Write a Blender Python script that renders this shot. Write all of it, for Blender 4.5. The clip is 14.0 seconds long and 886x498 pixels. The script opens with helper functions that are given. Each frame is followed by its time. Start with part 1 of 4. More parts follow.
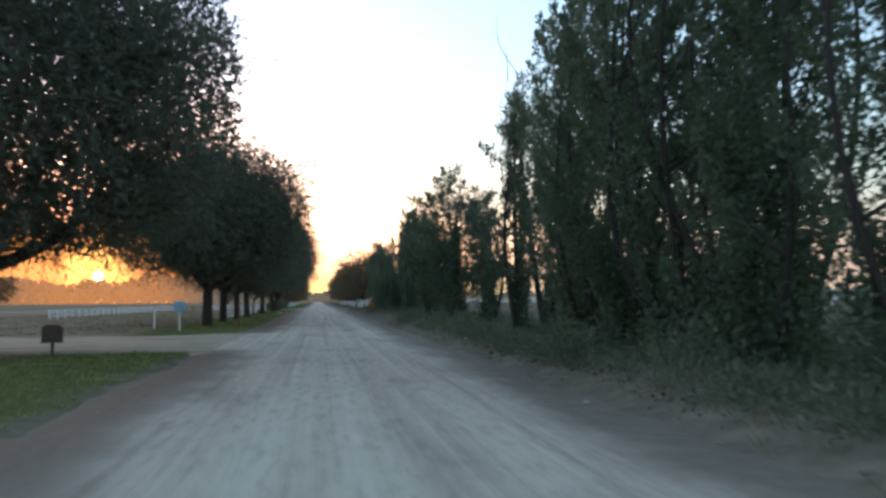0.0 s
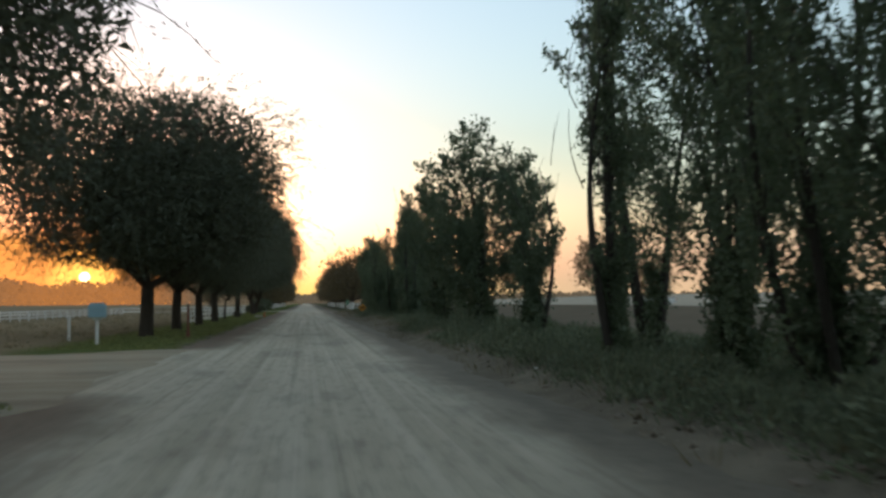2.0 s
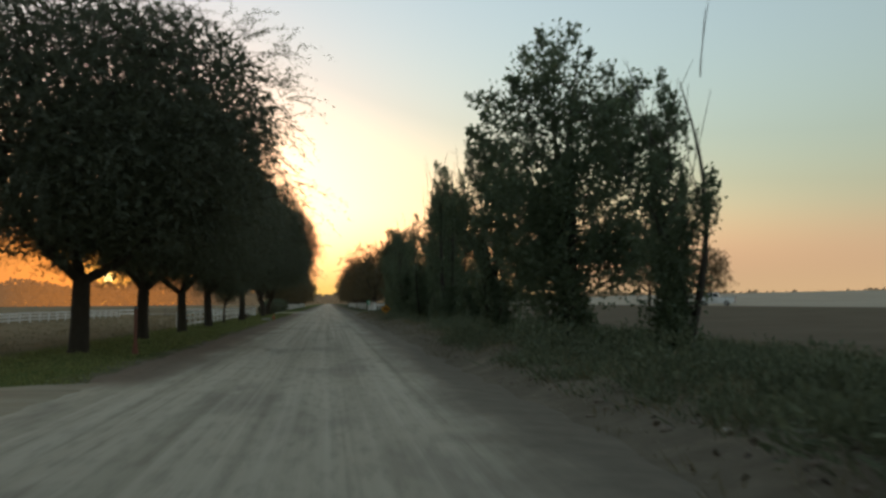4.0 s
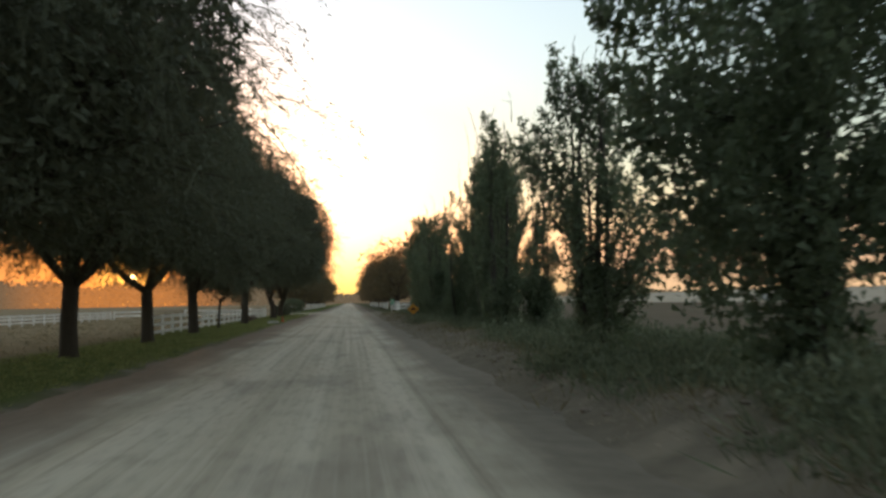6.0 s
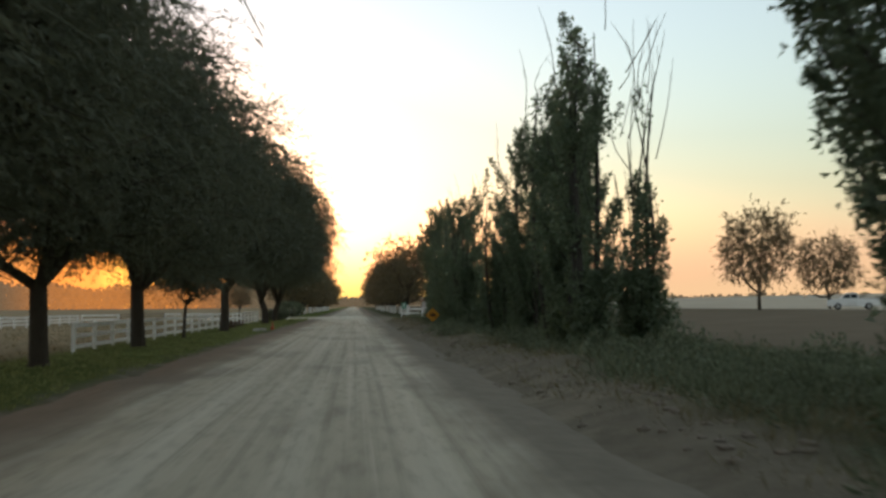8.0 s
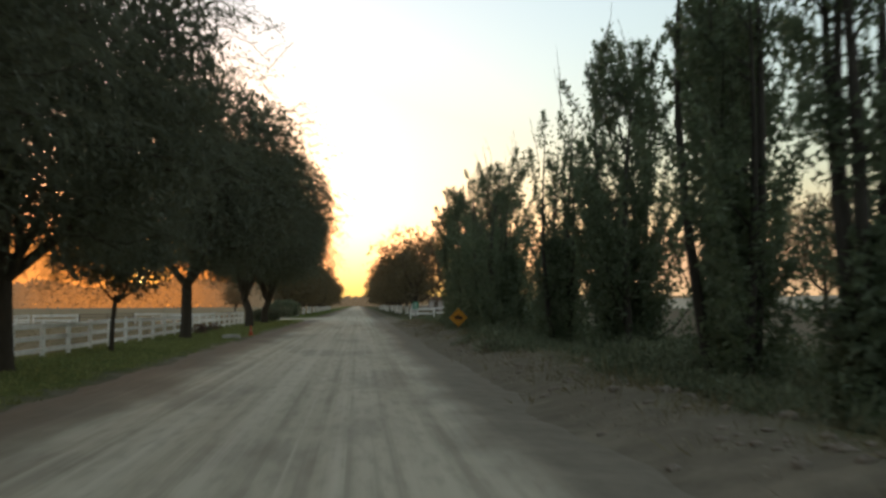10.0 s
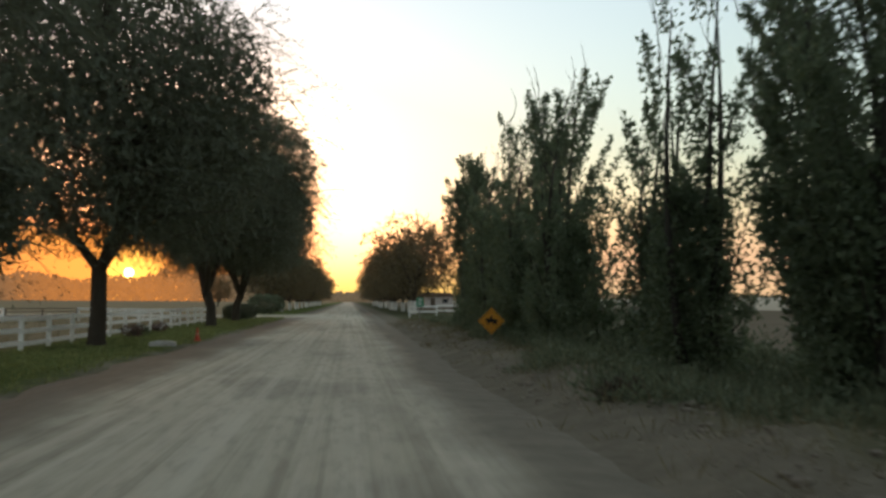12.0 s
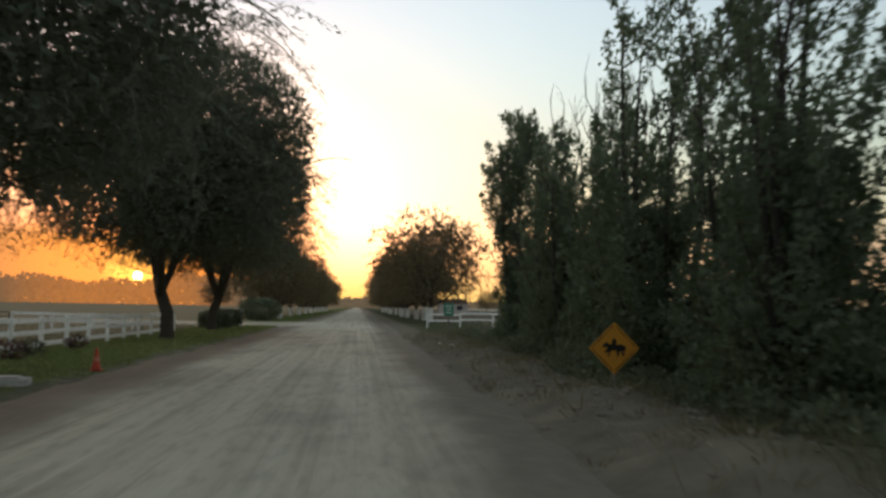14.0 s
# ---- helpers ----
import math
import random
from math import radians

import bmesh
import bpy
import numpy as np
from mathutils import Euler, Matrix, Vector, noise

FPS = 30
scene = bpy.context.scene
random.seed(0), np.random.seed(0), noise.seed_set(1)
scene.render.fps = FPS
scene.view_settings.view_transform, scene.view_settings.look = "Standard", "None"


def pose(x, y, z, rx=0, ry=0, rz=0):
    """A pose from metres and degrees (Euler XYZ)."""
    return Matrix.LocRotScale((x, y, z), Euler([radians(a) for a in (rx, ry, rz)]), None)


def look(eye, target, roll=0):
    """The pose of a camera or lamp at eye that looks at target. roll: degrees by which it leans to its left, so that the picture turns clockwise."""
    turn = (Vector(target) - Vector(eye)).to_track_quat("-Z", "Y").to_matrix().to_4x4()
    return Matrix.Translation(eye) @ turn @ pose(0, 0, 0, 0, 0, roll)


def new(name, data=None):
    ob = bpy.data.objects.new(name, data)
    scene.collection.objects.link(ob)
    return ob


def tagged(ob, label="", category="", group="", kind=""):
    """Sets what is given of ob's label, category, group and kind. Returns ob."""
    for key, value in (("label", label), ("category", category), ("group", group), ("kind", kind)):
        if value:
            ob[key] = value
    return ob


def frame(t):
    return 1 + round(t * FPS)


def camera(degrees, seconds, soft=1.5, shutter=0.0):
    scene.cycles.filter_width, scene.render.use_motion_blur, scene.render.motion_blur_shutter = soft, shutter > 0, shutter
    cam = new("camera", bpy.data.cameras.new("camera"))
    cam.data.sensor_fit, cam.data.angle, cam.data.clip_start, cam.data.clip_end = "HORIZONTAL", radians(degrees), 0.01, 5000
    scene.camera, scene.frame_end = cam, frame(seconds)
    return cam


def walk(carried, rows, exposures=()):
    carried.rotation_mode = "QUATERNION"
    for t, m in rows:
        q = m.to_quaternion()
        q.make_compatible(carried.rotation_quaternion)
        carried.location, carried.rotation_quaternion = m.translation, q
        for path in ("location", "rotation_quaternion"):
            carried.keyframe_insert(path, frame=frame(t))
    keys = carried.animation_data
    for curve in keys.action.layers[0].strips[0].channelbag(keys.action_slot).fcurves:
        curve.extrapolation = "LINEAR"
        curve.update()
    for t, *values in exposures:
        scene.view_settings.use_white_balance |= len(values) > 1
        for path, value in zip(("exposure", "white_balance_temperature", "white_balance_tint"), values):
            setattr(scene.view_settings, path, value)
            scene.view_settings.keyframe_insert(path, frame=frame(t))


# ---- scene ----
cam = camera(54.1, 14.0, soft=2.8, shutter=0.5)
# seconds, x, y, yaw, pitch, roll
ROWS = [
    (0, -0.942, 0.000, -8.269, 3.333, 0.513),
    (0.5, -0.786, 3.291, -8.468, 3.368, 0.285),
    (1, -0.635, 6.536, -8.833, 3.302, 0.627),
    (1.5, -0.510, 9.700, -8.942, 3.579, 0.806),
    (2, -0.361, 12.807, -8.959, 3.430, 0.438),
    (2.5, -0.222, 15.959, -8.587, 3.523, 0.208),
    (3, -0.062, 19.062, -8.290, 3.601, -0.046),
    (5.5, 0.589, 33.729, -6.356, 3.216, 1.505),
    (6, 0.608, 36.764, -6.149, 3.387, 0.964),
    (6.5, 0.590, 39.840, -6.023, 3.454, 0.644),
    (7, 0.579, 42.955, -5.993, 3.529, 0.457),
    (9.5, 0.694, 58.644, -5.550, 3.758, 0.691),
    (10, 0.707, 61.732, -5.597, 3.642, 0.365),
    (10.5, 0.744, 64.829, -5.747, 3.482, 0.349),
    (11, 0.752, 67.929, -5.936, 3.419, 0.174),
    (11.5, 0.795, 70.939, -6.002, 3.479, -0.180),
    (12, 0.837, 74.113, -6.076, 3.434, -0.319),
    (12.5, 0.888, 77.220, -5.960, 3.661, -0.397),
    (13, 0.917, 80.431, -5.948, 3.643, -0.392),
    (13.5, 0.969, 83.718, -5.676, 3.853, -0.562),
    (14, 1.014, 86.971, -5.475, 3.883, -0.999),
]
EYE = 1.5
EXPOSURES = [(0.0, 3.84, 5300, 7), (1.0, 3.84, 5500, 6), (1.6, 3.58, 5900, 6), (2.4, 3.18, 6400, -2), (3.0, 2.92, 6350, -5), (3.4, 2.87, 6500, -3), (5.3, 3.6, 6900, 6), (7.0, 3.56, 6850, 6), (9.5, 3.54, 7100, 5), (12.0, 3.53, 7050, 5), (14.0, 3.40, 6950, 7)]
walk(cam, [(t, pose(x, y, EYE, 90 + pitch, 0, yaw) @ pose(0, 0, 0, 0, 0, -roll)) for t, x, y, yaw, pitch, roll in ROWS], EXPOSURES)

# ---- world, sun ----
SUN_AZ, SUN_EL = -13.45, 1.65
world = bpy.data.worlds.new("world")
scene.world = world
world.use_nodes = True
wt = world.node_tree
sky = wt.nodes.new("ShaderNodeTexSky")
sky.sky_type = "NISHITA"
sky.sun_disc = False
sky.sun_elevation, sky.sun_rotation = radians(1.5), radians(SUN_AZ)
sky.air_density, sky.dust_density, sky.ozone_density = 1.6, 1.3, 3.6
# a hazy evening sky: a white glare round the sun over even dusty air
haze = wt.nodes.new("ShaderNodeGamma")
haze.inputs[1].default_value = 1.7
pale = wt.nodes.new("ShaderNodeHueSaturation")
pale.inputs["Saturation"].default_value = 0.62
wt.links.new(sky.outputs[0], pale.inputs["Color"])
wt.links.new(pale.outputs[0], haze.inputs[0])
warmth = wt.nodes.new("ShaderNodeMix")
warmth.data_type, warmth.blend_type = "RGBA", "MULTIPLY"
warmth.inputs[0].default_value = 1.0
warmth.inputs[7].default_value = (1.09, 1.0, 0.82, 1)
wt.links.new(haze.outputs[0], warmth.inputs[6])
veil = wt.nodes.new("ShaderNodeMix")
veil.data_type, veil.blend_type = "RGBA", "ADD"
veil.inputs[0].default_value = 1.0
veil.inputs[7].default_value = (0.24, 0.26, 0.262, 1)
wt.links.new(warmth.outputs[2], veil.inputs[6])
wt.links.new(veil.outputs[2], wt.nodes["Background"].inputs[0])
wt.nodes["Background"].inputs[1].default_value = 0.0975


def toward(az, el):
    a, e = radians(az), radians(el)
    return Vector((math.sin(a) * math.cos(e), math.cos(a) * math.cos(e), math.sin(e)))


sun_data = bpy.data.lights.new("sun", "SUN")
sun_data.energy, sun_data.angle, sun_data.color = 0.1, radians(4), (1.0, 0.55, 0.25)
sun = new("sun", sun_data)
sun.matrix_world = look(toward(SUN_AZ, 4.5) * 200, (0, 0, 0))

# ---- materials ----


def material(name, color, rough=0.8, metal=0.0):
    m = bpy.data.materials.new(name)
    m.use_nodes = True
    b = m.node_tree.nodes["Principled BSDF"]
    b.inputs["Base Color"].default_value = (*color, 1)
    b.inputs["Roughness"].default_value = rough
    b.inputs["Metallic"].default_value = metal
    b.inputs["Specular IOR Level"].default_value = 0.25
    return m


def node(m, kind, **sets):
    n = m.node_tree.nodes.new(kind)
    for key, value in sets.items():
        n.inputs[key.replace("_", " ")].default_value = value
    return n


def link(m, a, b):
    m.node_tree.links.new(a, b)


def coords(m, scale):
    tc = node(m, "ShaderNodeTexCoord")
    mp = node(m, "ShaderNodeMapping", Scale=scale)
    link(m, tc.outputs["Object"], mp.inputs["Vector"])
    return mp.outputs["Vector"]


def noise_tex(m, scale, detail=4.0, stretch=(1, 1, 1), rough=0.55):
    n = node(m, "ShaderNodeTexNoise", Scale=scale, Detail=detail, Roughness=rough)
    link(m, coords(m, stretch), n.inputs["Vector"])
    return n.outputs["Fac"]


def ramp(m, fac, stops):
    r = node(m, "ShaderNodeValToRGB")
    while len(r.color_ramp.elements) < len(stops):
        r.color_ramp.elements.new(0.5)
    for e, (p, c) in zip(r.color_ramp.elements, stops):
        e.position, e.color = p, (*c, 1)
    link(m, fac, r.inputs["Fac"])
    return r.outputs["Color"]


def mix(m, fac, a, b, mode="MIX"):
    n = node(m, "ShaderNodeMix")
    n.data_type, n.blend_type = "RGBA", mode
    for value, socket in ((fac, n.inputs[0]), (a, n.inputs[6]), (b, n.inputs[7])):
        if isinstance(value, (int, float)):
            socket.default_value = value
        elif isinstance(value, tuple):
            socket.default_value = (*value, 1)
        else:
            link(m, value, socket)
    return n.outputs[2]


def step(m, value, lo, hi):
    n = node(m, "ShaderNodeMapRange")
    n.inputs[1].default_value, n.inputs[2].default_value = lo, hi
    n.interpolation_type = "SMOOTHSTEP"
    link(m, value, n.inputs[0])
    return n.outputs[0]


def maths(m, op, a, b):
    n = node(m, "ShaderNodeMath")
    n.operation = op
    for value, socket in ((a, n.inputs[0]), (b, n.inputs[1])):
        if isinstance(value, (int, float)):
            socket.default_value = value
        else:
            link(m, value, socket)
    return n.outputs[0]


def axis_of(m, k):
    tc = node(m, "ShaderNodeTexCoord")
    s = node(m, "ShaderNodeSeparateXYZ")
    link(m, tc.outputs["Object"], s.inputs[0])
    return s.outputs[k]


def base(m):
    return m.node_tree.nodes["Principled BSDF"]


def bump(m, fac, strength, distance=0.05):
    b = node(m, "ShaderNodeBump", Strength=strength, Distance=distance)
    link(m, fac, b.inputs["Height"])
    link(m, b.outputs["Normal"], base(m).inputs["Normal"])


def road_material(name, edged):
    """Packed dirt; wheel streaks run along the road, or along the lane."""
    m = material(name, (0.3, 0.29, 0.26), 0.9)
    base(m).inputs["Specular IOR Level"].default_value = 0.1

    def run(across, along):
        return (across, along, 1) if edged else (along, across, 1)

    streak = noise_tex(m, 1.0, 5, run(1.6, 0.03))
    fine = noise_tex(m, 7.0, 5, run(1, 0.18))
    patch = noise_tex(m, 0.5, 4, run(1, 0.35))
    lines = noise_tex(m, 1.0, 4, run(4.5, 0.02))
    broken = noise_tex(m, 0.35, 3)
    col = ramp(m, streak, [(0.3, (0.385, 0.352, 0.265)), (0.5, (0.485, 0.447, 0.345)), (0.68, (0.55, 0.512, 0.405))])
    col = mix(m, maths(m, "MULTIPLY", step(m, fine, 0.42, 0.75), 0.4), col, (0.23, 0.2, 0.16))
    col = mix(m, maths(m, "MULTIPLY", step(m, patch, 0.5, 0.66), 0.42), col, (0.2, 0.175, 0.145))
    gap = maths(m, "MULTIPLY", step(m, broken, 0.25, 0.6), 1.0 if edged else 0.3)
    col = mix(m, maths(m, "MULTIPLY", maths(m, "MULTIPLY", step(m, lines, 0.5, 0.7), gap), 0.6), col, (0.6, 0.555, 0.45))
    col = mix(m, maths(m, "MULTIPLY", maths(m, "MULTIPLY", step(m, lines, 0.48, 0.32), gap), 0.54), col, (0.25, 0.22, 0.17))
    if edged:
        # brown loose earth along both edges, but not where the lanes join
        x, y = axis_of(m, 0), axis_of(m, 1)
        wob = maths(m, "MULTIPLY", maths(m, "SUBTRACT", noise_tex(m, 0.6, 5, (1, 0.5, 1)), 0.5), 1.6)
        xw = maths(m, "ADD", x, wob)
        yw = maths(m, "ADD", y, maths(m, "MULTIPLY", wob, 1.5))
        mouth = maths(m, "MAXIMUM", maths(m, "MULTIPLY", step(m, yw, 25.5, 28.5), step(m, yw, 43.5, 40.5)), maths(m, "MULTIPLY", step(m, yw, 149.0, 152.0), step(m, yw, 168.5, 165.5)))
        left = maths(m, "MULTIPLY", step(m, maths(m, "MULTIPLY", xw, -1.0), 2.3, 3.9), maths(m, "SUBTRACT", 1.0, mouth))
        edge = maths(m, "MAXIMUM", step(m, xw, 1.4, 2.7), left)
        col = mix(m, maths(m, "MULTIPLY", left, 0.55), col, (0.12, 0.102, 0.075))
        soil = mix(m, noise_tex(m, 2.2, 7, rough=0.65), (0.092, 0.082, 0.062), (0.262, 0.234, 0.18))
        soil = mix(m, left, soil, mix(m, fine, (0.125, 0.104, 0.08), (0.24, 0.2, 0.155)))
        col = mix(m, maths(m, "MULTIPLY", edge, 0.96), col, soil)
    else:
        col = mix(m, 1.0, col, (0.76, 0.74, 0.7), "MULTIPLY")
    link(m, col, base(m).inputs["Base Color"])
    bump(m, maths(m, "ADD", fine, streak), 0.3, 0.03)
    return m


def ground_material():
    m = material("roadside_ground", (0.1, 0.1, 0.06), 0.95)
    x, y = axis_of(m, 0), axis_of(m, 1)
    n1, n2 = noise_tex(m, 0.7, 6), noise_tex(m, 4.0, 8, rough=0.65)
    wob = maths(m, "MULTIPLY", maths(m, "SUBTRACT", n1, 0.5), 2.0)
    xw = maths(m, "ADD", x, wob)
    grass = mix(m, n2, (0.065, 0.085, 0.03), (0.155, 0.18, 0.065))
    pasture = mix(m, n1, (0.185, 0.15, 0.094), (0.335, 0.262, 0.168))
    soil = mix(m, noise_tex(m, 2.2, 7, rough=0.65), (0.092, 0.082, 0.062), (0.262, 0.234, 0.18))
    soil = mix(m, maths(m, "MULTIPLY", step(m, n1, 0.5, 0.66), 0.5), soil, (0.285, 0.252, 0.19))
    weedy = mix(m, n2, (0.055, 0.062, 0.034), (0.115, 0.112, 0.068))
    stubble = mix(m, noise_tex(m, 0.25, 6), (0.12, 0.1, 0.073), (0.19, 0.162, 0.12))
    pale = mix(m, noise_tex(m, 0.2, 6, (1, 0.15, 1)), (0.26, 0.23, 0.17), (0.58, 0.52, 0.42))
    left = mix(m, step(m, maths(m, "MULTIPLY", xw, -1.0), 8.2, 10.5), grass, pasture)
    right = mix(m, step(m, xw, 4.3, 5.8), soil, weedy)
    right = mix(m, step(m, xw, 9.0, 13.0), right, stubble)
    right = mix(m, step(m, x, 44.0, 52.0), right, pale)
    col = mix(m, step(m, x, -1.0, 0.0), left, right)
    base(m).inputs["Specular IOR Level"].default_value = 0.0
    col = mix(m, maths(m, "MULTIPLY", step(m, maths(m, "MULTIPLY", xw, -1.0), 5.4, 4.2), step(m, x, 0.0, -1.0)), col, soil)
    link(m, col, base(m).inputs["Base Color"])
    bump(m, maths(m, "ADD", n1, n2), 0.6, 0.07)
    return m


def leaf_material(name, dark, light, through_color, share=0.35):
    m = material(name, dark, 0.65)
    g = node(m, "ShaderNodeNewGeometry")
    col = mix(m, g.outputs["Random Per Island"], dark, light)
    link(m, col, base(m).inputs["Base Color"])
    t = node(m, "ShaderNodeBsdfTranslucent")
    link(m, mix(m, g.outputs["Random Per Island"], through_color, light), t.inputs["Color"])
    s = node(m, "ShaderNodeMixShader", Fac=share)
    out = m.node_tree.nodes["Material Output"]
    link(m, base(m).outputs[0], s.inputs[1])
    link(m, t.outputs[0], s.inputs[2])
    link(m, s.outputs[0], out.inputs[0])
    return m


def bark_material(name, dark, light):
    m = material(name, dark, 0.95)
    n = noise_tex(m, 9.0, 6, (3, 3, 0.5))
    link(m, mix(m, n, dark, light), base(m).inputs["Base Color"])
    bump(m, n, 0.8, 0.05)
    return m


def worn_paint(name, color, dirt, rough=0.6, scale=3.0):
    m = material(name, color, rough)
    n = noise_tex(m, scale, 6)
    col = mix(m, step(m, n, 0.48, 0.75), color, dirt)
    oi = node(m, "ShaderNodeObjectInfo")
    col = mix(m, maths(m, "MULTIPLY", oi.outputs["Random"], 0.25), col, dirt)
    link(m, col, base(m).inputs["Base Color"])
    bump(m, noise_tex(m, scale * 8, 4), 0.15, 0.01)
    return m


ROAD = road_material("packed_dirt", True)
LANE = road_material("lane_dirt", False)
GROUND = ground_material()
LEAF_LEFT = leaf_material("shade_leaf", (0.078, 0.093, 0.068), (0.14, 0.156, 0.108), (0.15, 0.15, 0.075))
LEAF_POPLAR = leaf_material("poplar_leaf", (0.085, 0.115, 0.075), (0.175, 0.215, 0.138), (0.17, 0.22, 0.1), 0.42)
# far leaves lighter and browner: distance haze put into their colour
LEAF_FAR_HAZE = leaf_material("far_leaf_haze", (0.085, 0.075, 0.045), (0.17, 0.14, 0.08), (0.22, 0.15, 0.06))
LEAF_WEED = leaf_material("weed_leaf", (0.09, 0.108, 0.068), (0.2, 0.228, 0.142), (0.1, 0.13, 0.06), 0.2)
LEAF_GRASS = leaf_material("grass_blade", (0.165, 0.18, 0.062), (0.31, 0.325, 0.125), (0.1, 0.13, 0.03), 0.25)
LEAF_PASTURE = leaf_material("pasture_blade", (0.17, 0.15, 0.085), (0.31, 0.255, 0.155), (0.2, 0.18, 0.09), 0.2)
LEAF_DRY = leaf_material("dry_grass", (0.13, 0.115, 0.06), (0.24, 0.21, 0.12), (0.2, 0.16, 0.08), 0.2)
LEAF_STRAW = leaf_material("pale_straw", (0.2, 0.18, 0.13), (0.38, 0.34, 0.26), (0.25, 0.2, 0.12), 0.15)
# dried weed bush, and the leaves added to darken the bank
LEAF_DEAD_DARKENING = leaf_material("dead_and_darkening_leaf", (0.05, 0.042, 0.032), (0.13, 0.105, 0.075), (0.06, 0.045, 0.03), 0.1)
BARK = bark_material("dark_bark", (0.035, 0.027, 0.02), (0.1, 0.08, 0.06))
BARK_POPLAR = bark_material("poplar_bark", (0.032, 0.028, 0.023), (0.085, 0.075, 0.062))
WHITEWASH = worn_paint("whitewash", (0.72, 0.7, 0.66), (0.4, 0.36, 0.3))
WHITE = worn_paint("white_fence_paint", (0.88, 0.86, 0.82), (0.7, 0.66, 0.6))

# ---- geometry helpers ----


def mesh_of(name, verts, faces, mat, smooth=False):
    me = bpy.data.meshes.new(name)
    me.from_pydata(np.asarray(verts).tolist(), [], [list(map(int, f)) for f in faces] if not isinstance(faces, np.ndarray) else faces.tolist())
    me.materials.append(mat)
    if smooth:
        me.polygons.foreach_set("use_smooth", np.ones(len(me.polygons), dtype=bool))
    me.update()
    return me


def child(name, me, parent, label=""):
    ob = new(name, me)
    ob.parent = parent
    return tagged(ob, label) if label else ob


def part(name, bm, mat, parent, label=""):
    me = bpy.data.meshes.new(name)
    bm.to_mesh(me)
    bm.free()
    me.materials.append(mat)
    return child(name, me, parent, label)


def empty(name, m, label, category, group="", kind=""):
    ob = new(name)
    ob.empty_display_size = 0.2
    ob.matrix_world = m
    return tagged(ob, label, category, group, kind)


def box_bm(sx, sy, sz, at=(0, 0, 0), bevel=0.01):
    bm = bmesh.new()
    bmesh.ops.create_cube(bm, size=1, matrix=Matrix.Translation(at) @ Matrix.Diagonal((sx, sy, sz, 1)))
    if bevel:
        bmesh.ops.bevel(bm, geom=bm.edges[:], offset=bevel, segments=1, affect="EDGES")
    return bm


def cyl_bm(r0, r1, h, at=(0, 0, 0), n=14):
    bm = bmesh.new()
    bmesh.ops.create_cone(bm, cap_ends=True, segments=n, radius1=r0, radius2=r1, depth=h, matrix=Matrix.Translation(Vector(at) + Vector((0, 0, h / 2))))
    return bm


def tubes(lines, sides=6):
    """Tapered tubes along polylines of (points, radii), as vertices and quads."""
    vs, fs, k = [], [], 0
    ang = np.arange(sides) * 2 * math.pi / sides
    for pts, rad in lines:
        pts = np.asarray(pts, float)
        d = np.gradient(pts, axis=0)
        d /= np.linalg.norm(d, axis=1)[:, None] + 1e-9
        ref = np.array([0.3, 0.9, 0.1])
        u = np.cross(d, ref)
        u /= np.linalg.norm(u, axis=1)[:, None] + 1e-9
        w = np.cross(d, u)
        ring = pts[:, None] + np.asarray(rad)[:, None, None] * (np.cos(ang)[None, :, None] * u[:, None] + np.sin(ang)[None, :, None] * w[:, None])
        vs.append(ring.reshape(-1, 3))
        for i in range(len(pts) - 1):
            a = k + i * sides
            for j in range(sides):
                fs.append((a + j, a + (j + 1) % sides, a + sides + (j + 1) % sides, a + sides + j))
        k += len(pts) * sides
    return np.concatenate(vs), np.array(fs)


def leaves(pts, dirs, length, width, rng):
    """One folded leaf for each point, along its direction."""
    n = len(pts)
    dirs = dirs / (np.linalg.norm(dirs, axis=1)[:, None] + 1e-9)
    r = rng.normal(size=(n, 3))
    side = np.cross(dirs, r)
    side /= np.linalg.norm(side, axis=1)[:, None] + 1e-9
    up = np.cross(side, dirs)
    s = rng.uniform(0.6, 1.3, n)[:, None]
    a, tip = pts, pts + dirs * length * s
    mid = pts + dirs * length * 0.45 * s + up * 0.12 * width * s
    verts = np.stack([a, mid + side * width * 0.5 * s, tip, mid - side * width * 0.5 * s], 1).reshape(-1, 3)
    return verts, np.arange(4 * n).reshape(-1, 4)


def leaflets(pts, dirs, length, width, rng):
    """One narrow three-cornered leaflet for each point, along its direction."""
    n = len(pts)
    dirs = dirs / (np.linalg.norm(dirs, axis=1)[:, None] + 1e-9)
    side = np.cross(dirs, rng.normal(size=(n, 3)))
    side /= np.linalg.norm(side, axis=1)[:, None] + 1e-9
    s = rng.uniform(0.6, 1.3, n)[:, None]
    q = rng.uniform(0.1, 0.6, (n, 1))
    verts = np.stack([pts - side * width * (1 - q) * s, pts + dirs * length * 0.35 * s + side * width * q * s, pts + dirs * length * s], 1).reshape(-1, 3)
    return verts, np.arange(3 * n).reshape(-1, 3)


def wave(x, y):
    """Smooth unevenness between about -1 and 1."""
    return (np.sin(x * 1.7 + 0.9 * np.sin(y * 0.61 + 1.3)) + np.sin(y * 1.23 + 1.1 * np.sin(x * 0.83 + 0.4)) + np.sin((x + y) * 0.57 + 2.1) + 0.6 * np.sin(x * 3.1 - y * 2.3 + 0.7 * np.sin(y * 1.9))) / 3.2


def sm(v, lo, hi):
    t = np.clip((v - lo) / (hi - lo), 0, 1)
    return t * t * (3 - 2 * t)


